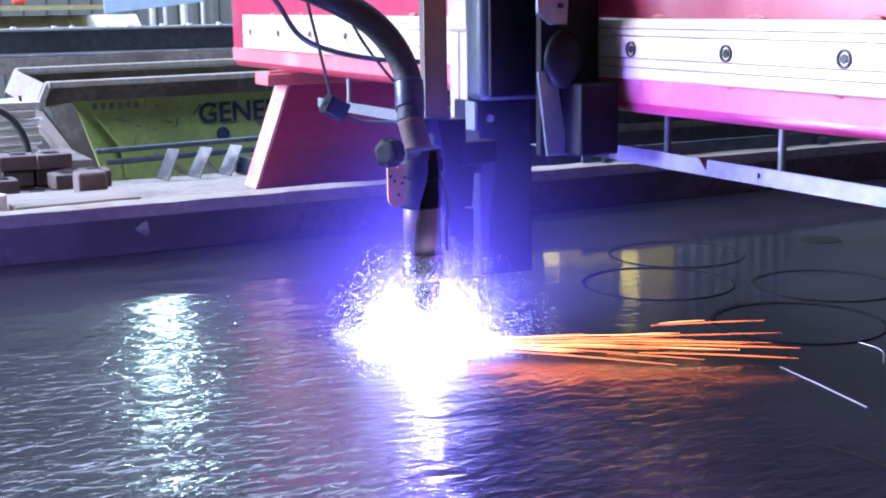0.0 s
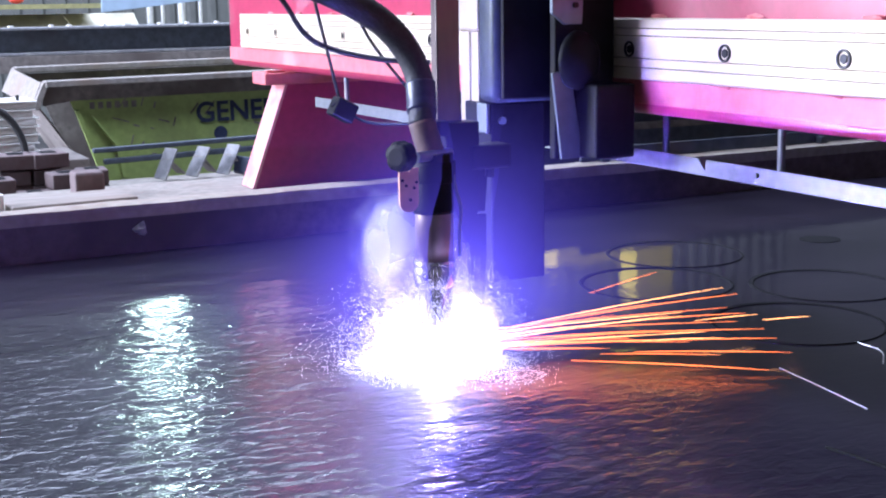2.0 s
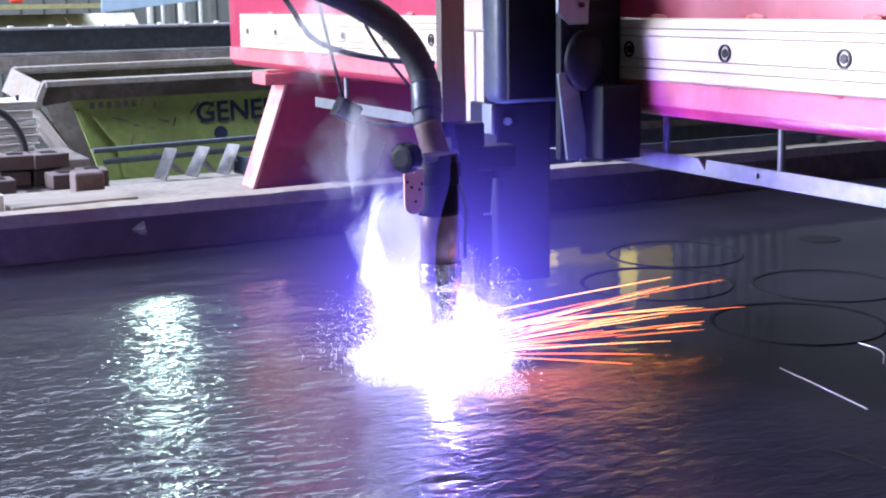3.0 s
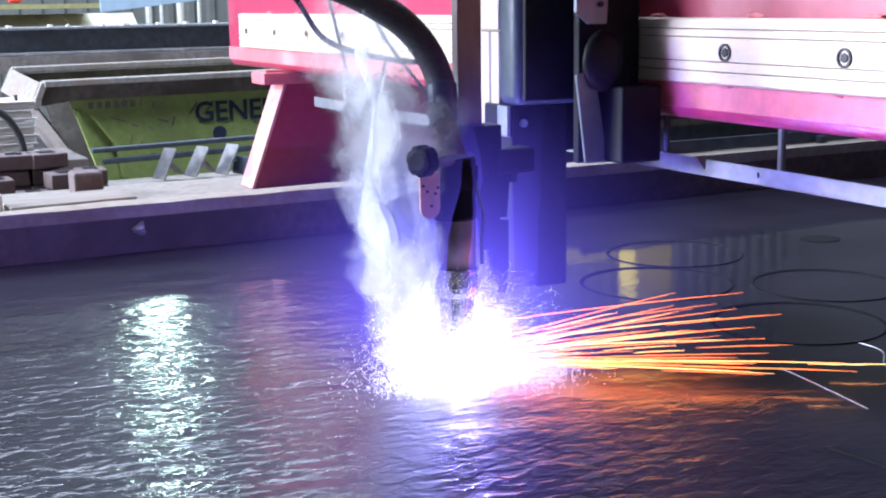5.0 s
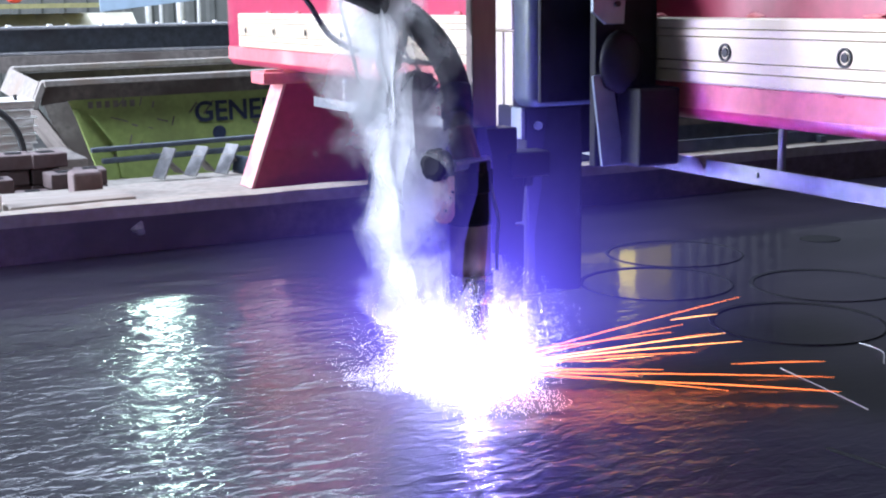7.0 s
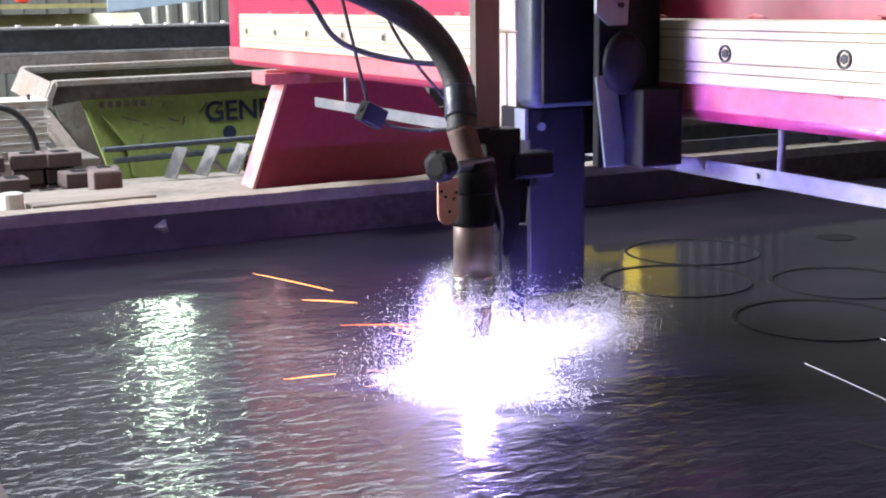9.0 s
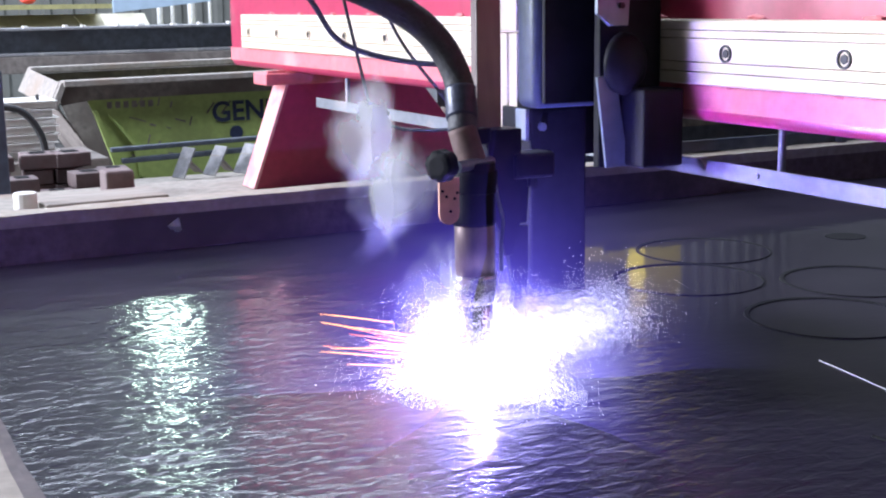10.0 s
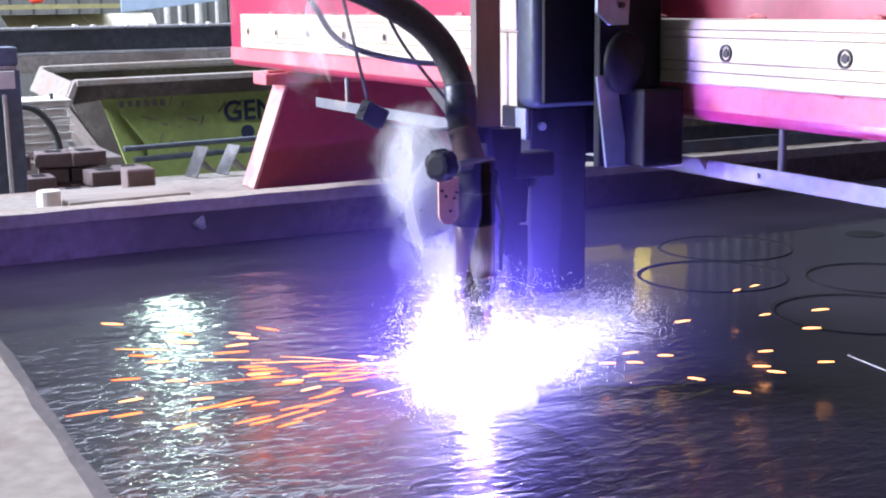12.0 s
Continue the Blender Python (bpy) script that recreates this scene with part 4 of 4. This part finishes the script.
part("conduit", cyl((0.398, 3.372, FLOOR), (0.398, 3.372, 0.20), 0.006, n=10), PALE, column)
single("side_clamp", box(-0.02, 0.085, 1.70, 1.76, 0.0845, 0.135, 0.006), DARKSTEEL, (0.03, 1.73, 0.0845), "dark steel clamp on the side rim", "clamp")

# dark block added to darken the gap under the beam, and the yellow crane frame whose image lies in the water
backing = thing("dark_backing", (2.6, 3.4, FLOOR), "low dark block added to darken the gap under the beam", "rack")
part("carcass", box(1.55, 5.2, 3.15, 3.7, FLOOR, 0.19, 0.004), DARKSTEEL, backing)
for z in (0.03, 0.11):
    part("rail", box(1.56, 5.19, 3.12, 3.148, z, z + 0.02), SKIPIN, backing)
crane = thing("yellow_crane_frame", (4.4, 6.6, FLOOR), "yellow painted crane frame with pale panel", "crane")
part("column", box(4.36, 4.63, 6.0, 6.16, FLOOR, 1.33, 0.006), YELLOW, crane)
part("beam", box(3.80, 4.22, 5.98, 6.14, 0.92, 1.08, 0.006), YELLOW, crane)
part("column", box(4.10, 4.20, 6.0, 6.12, FLOOR, 0.919, 0.006), YELLOW, crane)
part("panel", box(4.202, 4.358, 6.05, 6.07, 0.2, 1.00, 0.002), PALE, crane)
# pale block added only so the water mirrors something bright
pale_block = thing("pale_mirror_block", (6.0, 6.8, FLOOR), "pale block added for the water to mirror", "cabinet")
part("body", box(5.0, 7.6, 6.6, 7.2, FLOOR, 1.15, 0.006), PALE, pale_block)
for x in (5.02, 5.88, 6.74):
    part("door", box(x, x + 0.84, 6.575, 6.598, FLOOR + 0.1, 1.12, 0.003), PALE, pale_block)

# dark strip added for the shade on the far rim and its reflection
guard = thing("dark_rim_strip", (2.3, 2.20, 0.084), "dark strip added where the far rim lies in shade", "splash guard")
part("sheet", box(1.46, 3.28, 2.205, 2.211, 0.0846, 0.112, 0.001), DARKSTEEL, guard)
for x in (1.5, 2.1, 2.7, 3.2):
    part("stay", box(x, x + 0.02, 2.185, 2.204, 0.0846, 0.10, 0.001), DARKSTEEL, guard)


# ---- cut marks on the plate, just awash ----


def kerf_ring(cx, cy, r, width, a0, a1):
    bm = bmesh.new()
    n = 72
    rows = []
    for k in range(n + 1):
        a = radians(a0 + (a1 - a0) * k / n)
        w = width * (0.22 + 0.95 * (0.5 + 0.5 * math.cos(a - 1.3)) ** 1.5 + 0.4 * noise.noise(Vector((k * 0.3, cx, cy))))
        c, s = math.cos(a), math.sin(a)
        rows.append([bm.verts.new((cx + (r + o) * c, cy + (r + o) * s, z)) for o, z in ((-w, -0.001), (-w * 0.6, 0.0014), (w * 0.6, 0.0014), (w, -0.001))])
    for a, b in zip(rows, rows[1:]):
        for k in range(3):
            bm.faces.new((a[k], a[k + 1], b[k + 1], b[k]))
    return single("cut_ring", bm, KERF, (cx, cy, 0), "dark curved cut edge standing awash in the water", "cut ring", "cut rings")


for cx, cy, r, w, a0, a1 in ((1.132, 1.505, 0.111, 0.0046, -110, 250), (1.292, 1.669, 0.110, 0.0046, -110, 250), (1.335, 1.368, 0.106, 0.0048, -110, 250),
                             (1.147, 1.222, 0.110, 0.0056, -110, 250)):
    kerf_ring(cx, cy, r, w, a0, a1)
# two slits get a bright bead colour in place of their glints
for pts in ([(1.142, 1.115), (1.138, 1.07), (1.10, 1.03)], [(0.986, 1.076), (0.975, 1.0), (0.961, 0.918)], [(0.842, 0.852), (0.85, 0.80), (0.85, 0.76)]):
    c = pts[0]
    single("cut_slit", sweep([(x, y, 0.0005) for x, y in pts], 0.0007 if c[0] > 0.9 else 0.0024, 8, 5), SLAGGLINT if c[0] > 0.9 else KERF, (*c, 0), "narrow cut slit, drawn as a bead awash in the water", "cut slit", "cut slits")

def awash(points, label):
    c = points[0]
    return single("cut_piece", prism(points, -0.003, 0.0008, axis="z"), KERF, (*c, 0), label, "cut piece", "cut pieces")


awash([(1.585 + 0.034 * math.cos(a) + 0.012 * math.sin(a), 1.642 + 0.030 * math.sin(a) - 0.012 * math.cos(a)) for a in (2 * math.pi * k / 20 for k in range(20))],
      "dark round slug lying awash in the water")

# ---- plasma, glare, halo, smoke and sparks ----
AX, AY = 0.6555, 1.197
arc = thing("plasma_arc", (AX, AY, 0.0), "blinding violet-white plasma arc at the torch tip", "plasma arc")
part("arc_core", lump((AX, AY, 0.003), 0.016, 2, 0.3, (1, 1, 0.8), 2), ARC, arc, smooth=True)


def grains(name, count, place, size, seed, material):
    """A cloud of tiny flakes, one mesh."""
    r = np.random.RandomState(seed)
    c = place(r, count)
    d = r.normal(size=(count, 3, 3))
    d /= np.linalg.norm(d, axis=2)[:, :, None]
    s = size * r.uniform(0.6, 1.4, count)
    v = (c[:, None, :] + d * s[:, None, None]).reshape(-1, 3)
    f = np.arange(count * 3).reshape(-1, 3)
    me = bpy.data.meshes.new(name)
    me.from_pydata(v, [], f)
    me.materials.append(material)
    return me


def ball(inner, sigma, power, flat):
    def place(r, n):
        d = r.normal(size=(n, 3))
        d /= np.linalg.norm(d, axis=1)[:, None]
        d[:, 2] = np.abs(d[:, 2]) * flat
        lobes = 1 + 0.35 * np.sin(3 * np.arctan2(d[:, 1], d[:, 0]) + 1) * (1 - np.abs(d[:, 2]))
        far = np.abs(r.normal(size=n)) ** power * sigma
        far = np.where(far > 2.0 * sigma, far * 0.5, far)
        return d * ((inner + far) * lobes)[:, None]
    return place


def skirt(r, n):
    a = r.uniform(0, 2 * math.pi, n)
    d = 0.026 + 0.072 * r.uniform(0, 1, n) ** 1.5 * (1 + 0.4 * np.sin(3 * a) + 0.3 * np.sin(5 * a + 2))
    return np.stack([d * np.cos(a), d * np.sin(a), 0.016 * r.uniform(0, 1, n) ** 1.3], 1)


# self-glowing grains carry the arc's white glare; the skirt screens its mirrored streak
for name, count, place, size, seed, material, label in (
        ("glare_skirt", 50000, skirt, 0.00055, 6, FLARE, "glowing grains added to widen the glare at the waterline"),
        ("gas_glare", 80000, ball(0.020, 0.060, 0.75, 1.05), 0.00055, 3, FLARE, "hot gas widened to the arc's white glare")):
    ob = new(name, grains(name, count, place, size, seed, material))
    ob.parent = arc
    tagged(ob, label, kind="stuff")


def billow(seed, turn, reach):
    """A curling sheet that carries the halo's glow; it stands on the water through the arc."""
    bm = bmesh.new()
    n, rings = 48, 14
    rows = []
    m = Matrix.Rotation(radians(turn), 3, "Z")
    for i in range(rings + 1):
        row = []
        for k in range(n + 1):
            a, d = math.pi * k / n, reach * (0.04 + 0.96 * i / rings)
            x, z = d * math.cos(a), d * math.sin(a)
            y = 0.10 * d * noise.noise(Vector((x * 9, z * 9, seed * 5.3))) + 0.05 * d * math.sin(2 * a + seed)
            row.append(bm.verts.new(Vector((AX, AY, 0.004)) + m @ Vector((x, y, z))))
        rows.append(row)
    for p, q in zip(rows, rows[1:]):
        for k in range(n):
            bm.faces.new((p[k], p[k + 1], q[k + 1], q[k]))
    return bm


# glowing sheets added to imitate the violet halo round the arc
vapour = thing("arc_halo", (AX, AY, 0.0), "violet glowing sheets added for the halo round the arc", "vapour")
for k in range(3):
    part("billow", billow(k, -27 + 60 * k, 0.42), HALO, vapour, smooth=True)


def puff(wide, tall, seed, material):
    """Curling sheets of smoke, wrapped round one another."""
    bm = bmesh.new()
    n, rings = 28, 10
    for turn in (0, 90):
        m = Matrix.Rotation(radians(turn + 17 * seed), 3, "Z")
        rows = []
        for i in range(rings + 1):
            row = []
            for k in range(n):
                a, d = 2 * math.pi * k / n, i / rings
                x, z = wide * d * math.cos(a), tall * d * math.sin(a)
                y = wide * (0.30 * noise.noise(Vector((x * 12, z * 12, seed * 4.7 + turn))) + 0.18 * (d * d - 0.4) * (1 if turn else -1))
                row.append(m @ Vector((x, y, z)))
            rows.append([bm.verts.new(p) for p in row] if i else bm.verts.new(row[0]))
        for k in range(n):
            bm.faces.new((rows[0], rows[1][k], rows[1][(k + 1) % n]))
        for p, q in zip(rows[1:], rows[2:]):
            for k in range(n):
                bm.faces.new((p[k], q[k], q[(k + 1) % n], p[(k + 1) % n]))
    me = bpy.data.meshes.new("smoke_puff")
    bm.to_mesh(me)
    bm.free()
    me.shade_smooth()
    me.materials.append(material)
    return me


SMALL = [puff(0.080, 0.088, k, THINSMOKE) for k in (1, 2, 3)]
LARGE = [puff(0.105, 0.13, k, THICKSMOKE) for k in (4, 5, 6, 7)]


def jet_place(r, n):
    t = r.uniform(0, 1, n) ** 0.8
    p = np.stack([0.02 + 0.22 * t, 0.10 * t, 0.012 + 0.02 * t], 1)
    return p + r.normal(size=(n, 3)) * (0.012 + 0.022 * t)[:, None] * np.array([1, 1, 0.8])


# the steam glows by itself in place of the arc's light on it
jet = tagged(new("steam_jet", grains("steam_jet", 60000, jet_place, 0.0004, 31, FLARE)), "steam jet with the arc's light put in as its own glow", "steam jet", kind="stuff")


def spark_mesh(length, radius, seed):
    bm = bmesh.new()
    n, k = 5, 7
    rings = []
    for i in range(k):
        t = i / (k - 1)
        r = radius * max(0.12, math.sin(math.pi * (0.1 + 0.85 * t)) ** 0.7)
        z = 0.006 * length * math.sin(math.pi * t)
        rings.append([bm.verts.new((-length * (1 - t), r * math.cos(2 * math.pi * j / n), z + r * math.sin(2 * math.pi * j / n))) for j in range(n)])
    for a, b in zip(rings, rings[1:]):
        for j in range(n):
            bm.faces.new((a[j], a[(j + 1) % n], b[(j + 1) % n], b[j]))
    bm.faces.new(rings[0])
    bm.faces.new(rings[-1])
    me = bpy.data.meshes.new("spark")
    bm.to_mesh(me)
    bm.free()
    me.materials.append(SPARK if seed % 3 else SPARKHOT)
    return me


STREAKS = [spark_mesh(l, r, i) for i, (l, r) in enumerate(((0.09, 0.00045), (0.14, 0.0005), (0.22, 0.0006), (0.06, 0.0005), (0.18, 0.00055), (0.11, 0.0004), (0.30, 0.0006), (0.36, 0.0005), (0.26, 0.0006)))]
BITS = [spark_mesh(l, r, i) for i, (l, r) in enumerate(((0.018, 0.0010), (0.03, 0.0011), (0.04, 0.0009), (0.024, 0.0010)))]


def spark(mesh):
    return tagged(new("spark", mesh), "glowing orange spark streak flying from the cut", "spark", "sparks")


# bursts of sparks: from, to, how many, heading and its spread, climb and its spread, reach
RIGHTWARD = (
    (-0.2, 0.18, 44, -34, 6, 0.5, 1.3, 0.2, 0.56), (0.3, 0.7, 6, 0, 6, 6, 3, 0.2, 0.5), (0.75, 1.15, 16, 4, 9, 9, 4, 0.08, 0.30),
    (1.28, 1.68, 60, -44, 16, 1.5, 2, 0.08, 0.46), (1.7, 2.15, 44, -20, 9, 3, 3, 0.10, 0.50), (2.2, 2.42, 30, -30, 4, 0.5, 1, 0.1, 0.4),
    (2.36, 2.7, 30, -12, 10, 6, 4, 0.10, 0.34), (2.38, 2.7, 12, -27, 3, 2.4, 0.6, 0.3, 0.55), (2.75, 3.3, 54, -14, 14, 6, 4, 0.08, 0.44), (3.3, 4.7, 120, -18, 13, 4, 4, 0.08, 0.46),
    (4.72, 5.2, 60, -15, 12, 5, 4, 0.08, 0.42), (4.8, 5.2, 22, -35, 4, 0.8, 0.8, 0.25, 0.55), (5.25, 5.7, 36, -3, 9, 6, 4, 0.08, 0.34), (5.75, 6.2, 34, -37, 5, 0.6, 1, 0.2, 0.56),
    (5.8, 6.2, 14, -8, 8, 8, 3, 0.08, 0.30), (6.25, 6.75, 100, -27, 16, 4, 5, 0.12, 0.56), (6.8, 7.3, 44, -24, 12, 3, 3.5, 0.08, 0.48), (11.4, 11.75, 4, -66, 4, 0, 1, 0.1, 0.3))
LEFTWARD = (
    (8.5, 8.86, 70, 156, 18, 16, 15, 0.05, 0.26), (9.4, 9.52, 4, 120, 20, 12, 6, 0.05, 0.2), (9.62, 9.86, 34, 148, 12, 12, 7, 0.05, 0.20), (10.12, 10.34, 36, 150, 11, 12, 6, 0.05, 0.20),
    (10.42, 10.52, 4, 140, 20, 14, 6, 0.05, 0.16), (11.36, 11.56, 34, 166, 12, 3, 3, 0.2, 0.55), (11.6, 11.92, 64, 165, 14, 5, 4, 0.1, 0.45))
RIGHT = [spark(STREAKS[k % 9]) for k in range(110)]
LEFT = [spark(STREAKS[(0, 3, 3, 1, 0, 5, 3, 4)[k % 8]]) for k in range(90)]
SCATTER = [spark(BITS[k % 4]) for k in range(70)]
PUFFS = []
for k, (t0, big) in enumerate(((0.0, 0), (1.3, 0), (1.9, 0), (2.35, 1), (2.9, 0), (3.4, 1), (3.75, 1), (4.1, 1), (4.38, 1), (4.65, 1), (4.92, 1), (5.2, 1), (5.48, 1),
                               (5.75, 1), (6.02, 1), (6.28, 1), (6.55, 1), (6.82, 1), (8.7, 0), (9.0, 0), (9.5, 0), (9.9, 0), (10.3, 0), (10.6, 0), (10.85, 0), (11.1, 0), (11.3, 0))):
    mesh = (LARGE if big else SMALL)[k % (4 if big else 3)]
    PUFFS.append((t0, big, tagged(new("smoke_puff", mesh), "drifting puff of pale cutting smoke", "smoke", "smoke puffs", "stuff")))


def arc_at(t):
    return Vector((AX - along(TRAVEL, t), AY + along(SLIDE, t), 0.0))


def volley(rng, pool, bursts, low, high):
    """Shares the launches of all bursts out among a pool of sparks and keys them; between flights a spark lies under the water."""
    shots = sorted((rng.uniform(a, b), *rest) for a, b, count, *rest in bursts for _ in range(round(count * 1.6)))
    free, plan = [-9.0] * len(pool), [[] for _ in pool]
    for t, head, wide, climb, vary, near, far in shots:
        ready = [k for k in range(len(pool)) if free[k] < t - 0.04]
        if not ready:
            continue
        k = rng.choice(ready)
        az, el = radians(min(high, max(low, rng.gauss(head, wide)))), radians(max(-1.0, rng.gauss(climb, vary)))
        dist = rng.uniform(near, far)
        length = -pool[k].data.vertices[0].co.x
        d = Vector((math.cos(az), math.sin(az), 0))
        p = arc_at(max(0.0, t)) + Vector((0, 0, 0.014)) + d * length * 0.95
        gone = max(0.02, dist - length)
        up = math.tan(el)
        lie = lambda tilt: Matrix.Rotation(az, 4, "Z") @ Matrix.Rotation(-tilt, 4, "Y")
        lift = Vector((0, 0, up * length))
        plan[k] += [(t - 0.034, Matrix.Translation(p - Vector((0, 0, 0.2))) @ lie(el)), (t, Matrix.Translation(p + lift) @ lie(el)),
                    (t + 0.10, Matrix.Translation(p + lift + d * gone * 0.6 + Vector((0, 0, up * gone * 0.5))) @ lie(el * 0.7)),
                    (t + 0.20, Matrix.Translation(p + lift + d * gone + Vector((0, 0, up * gone * 0.6))) @ lie(el * 0.2)),
                    (t + 0.24, Matrix.Translation(p + d * gone - Vector((0, 0, 0.2))) @ lie(0))]
        free[k] = t + 0.28
    for ob, rows in zip(pool, plan):
        middle = Matrix.Rotation(radians((low + high) / 2), 4, "Z")
        rest = lambda t: (t, Matrix.Translation(arc_at(t) - Vector((0, 0, 0.2))) @ middle)
        past = [r for r in rows if r[0] < 0]
        rows = [r for r in rows if 0 <= r[0] <= 12.0]
        if past and rows:
            before, after = past[-1], rows[0]
            rows.insert(0, (0.0, before[1].lerp(after[1], -before[0] / (after[0] - before[0]))))
        if not rows or rows[0][0] > 0.02:
            rows.insert(0, rest(0.0))
        if rows[-1][0] < 11.97:
            rows.append(rest(12.0))
        keyed = []
        for t, m in rows:
            if not keyed or frame(t) > frame(keyed[-1][0]):
                keyed.append((t, m))
        walk(ob, keyed)


def flights(rng, windows, centre, spread, reach, life, rest, tail=0.0):
    """Rows of a spark that leaves the arc again and again inside the windows, and waits under the water between."""
    rows = []
    heading = radians(centre)
    wait = lambda t: (t, Matrix.Translation(arc_at(t) + Vector((0, 0, -0.12))) @ Matrix.Rotation(heading, 4, "Z"))
    first = min(0.0, windows[0][0])
    rows.append(wait(first))
    last = first
    for a, b in windows:
        t = a + rng.uniform(0, min(life + rest, b - a))
        while t < b:
            az = radians(centre + rng.gauss(0, spread))
            el = radians(abs(rng.gauss(3, 6)) + 0.5)
            dist = rng.uniform(*reach)
            fly = life * (0.5 + 0.6 * dist / reach[1])
            p = arc_at(t) + Vector((0, 0, 0.012))
            turn = Matrix.Rotation(az, 4, "Z")
            d = turn @ Vector((1, 0, 0))
            p = p + d * tail
            top = p + d * dist * 0.55 + Vector((0, 0, math.tan(el) * dist * 0.55))
            end = p + d * dist + Vector((0, 0, max(-0.005, math.tan(el) * dist * 0.62)))
            t = max(t, last + 0.1)
            seq = [(t - 0.034, Matrix.Translation(p + Vector((0, 0, -0.06))) @ turn @ Matrix.Rotation(-el, 4, "Y")), (t, Matrix.Translation(p) @ turn @ Matrix.Rotation(-el, 4, "Y")),
                   (t + fly * 0.5, Matrix.Translation(top) @ turn @ Matrix.Rotation(-el * 0.5, 4, "Y")), (t + fly, Matrix.Translation(end) @ turn @ Matrix.Rotation(el * 0.6, 4, "Y")),
                   (t + fly + 0.067, Matrix.Translation(end + Vector((0, 0, -0.16 - end.z))) @ turn)]
            rows += seq
            last = t + fly + 0.067
            t = last + rest * rng.uniform(0.5, 1.5)
    if rows[-1][0] > 12.0:
        after = [r for r in rows if r[0] > 12.0][0]
        rows = [r for r in rows if r[0] <= 12.0]
        before = rows[-1]
        rows.append((12.0, before[1].lerp(after[1], (12.0 - before[0]) / (after[0] - before[0]))))
    elif rows[-1][0] < 12.0:
        rows.append(wait(12.0))
    rows.sort(key=lambda r: r[0])
    if rows[0][0] < 0:
        before = [r for r in rows if r[0] < 0][-1]
        after = [r for r in rows if r[0] > 0][0]
        rows = [(0.0, before[1].lerp(after[1], -before[0] / (after[0] - before[0])))] + [r for r in rows if r[0] > 0]
    out = []
    for t, m in rows:
        if not out or frame(t) > frame(out[-1][0]):
            out.append((t, m))
    return out


def motions():
    ticks = sorted({t for t, _ in TRAVEL} | {t for t, _ in SLIDE})
    g, c = ORIGIN[gantry], ORIGIN[carriage]
    walk(gantry, [(t, pose(g.x - along(TRAVEL, t), g.y, g.z)) for t in ticks])
    walk(carriage, [(t, pose(c.x - along(TRAVEL, t), c.y + along(SLIDE, t), c.z)) for t in ticks])
    rng = random.Random(8)
    rows, angle = [], 0.0
    for k in range(0, 121):
        t = k * 0.1
        angle += rng.uniform(-50, 50)
        p = arc_at(t)
        rows.append((t, pose(p.x, p.y, rng.uniform(-0.006, 0.003), rng.uniform(-4, 4), rng.uniform(-4, 4), angle)))
    walk(arc, rows)
    # the halo sheets sink where the halo fades as the torch pierces anew, and come back
    depth = [(0.0, 0.0), (7.2, 0.0), (8.3, -0.24), (8.85, -0.24), (9.2, -0.12), (10.0, -0.07), (10.6, -0.04), (11.2, 0.0), (12.0, -0.03)]
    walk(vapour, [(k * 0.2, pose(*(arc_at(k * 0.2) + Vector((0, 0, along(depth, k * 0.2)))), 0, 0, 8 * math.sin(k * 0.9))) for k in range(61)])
    rows = [(0.0, Matrix.Translation(arc_at(0) + Vector((0, 0, -0.2)))), (8.3, Matrix.Translation(arc_at(8.3) + Vector((0, 0, -0.2))))]
    for k in range(0, 31):
        t = 9.0 + k * 0.1
        rows.append((t, Matrix.Translation(arc_at(t) + Vector((0, 0, rng.uniform(-0.012, 0.006)))) @ pose(0, 0, 0, 0, 0, rng.uniform(-9, 9))))
    walk(jet, rows)
    # water laps to and fro
    walk(water, [(k * 0.2, pose(0.006 * math.sin(k * 1.7), 0.005 * math.sin(k * 2.3 + 1), 0)) for k in range(61)])
    # smoke climbs from the cut and leaves above
    for t0, big, ob in PUFFS:
        late = t0 > 8
        dx = rng.uniform(-0.055, -0.035) if big or late else rng.uniform(-0.05, -0.03)
        dx *= 1.5 if late else 1.0
        dy = rng.uniform(-0.01, 0.05)
        spin = rng.uniform(-30, 30)
        rise = 1.9 if late and t0 > 10 else 1.5
        start = arc_at(max(0, t0))
        steps = [(t0 - 0.25, 0.02, -0.30), (t0, 0.1, -0.02), (t0 + 0.25 * rise, 0.6, 0.09), (t0 + 0.6 * rise, 1.2, 0.20), (t0 + 1.0 * rise, 1.6 if big else 2.2, 0.34),
                 (t0 + 1.5 * rise, 2.0 if big else 2.6, 0.56), (t0 + 3.0 * rise, 2.0, 1.6)]
        rows = []
        for t, k, z in steps:
            rows.append((t, Matrix.Translation(start + Vector((dx * k, dy * k, z))) @ pose(0, 0, 0, 0, 0, spin * k)))
        rows = [r for r in rows if 0.0 <= r[0] <= 12.0]
        first = Matrix.Translation(start + Vector((0, 0, -0.30)))
        if t0 - 0.25 > 0.05:
            rows.insert(0, (0.0, first))
        elif not rows or rows[0][0] > 0.02:
            rows.insert(0, (0.0, Matrix.Translation(start + Vector((dx * 2.2, dy * 1.2, 0.12)))))
        if rows[-1][0] < 11.95:
            rows.append((12.0, Matrix.Translation(rows[-1][1].translation + Vector((0, 0, 0.4 if rows[-1][1].translation.z > 1 else 0.05))) @ pose(0, 0, 0, 0, 0, spin * 2)))
        walk(ob, rows)
    # sparks
    volley(rng, RIGHT, RIGHTWARD, -72, 14)
    volley(rng, LEFT, LEFTWARD, 116, 202)
    for k, ob in enumerate(SCATTER):
        walk(ob, flights(rng, ((11.48, 11.72),), 172 if k % 4 else -34, 22, (0.18, 0.78), 0.75, 0.3))


motions()
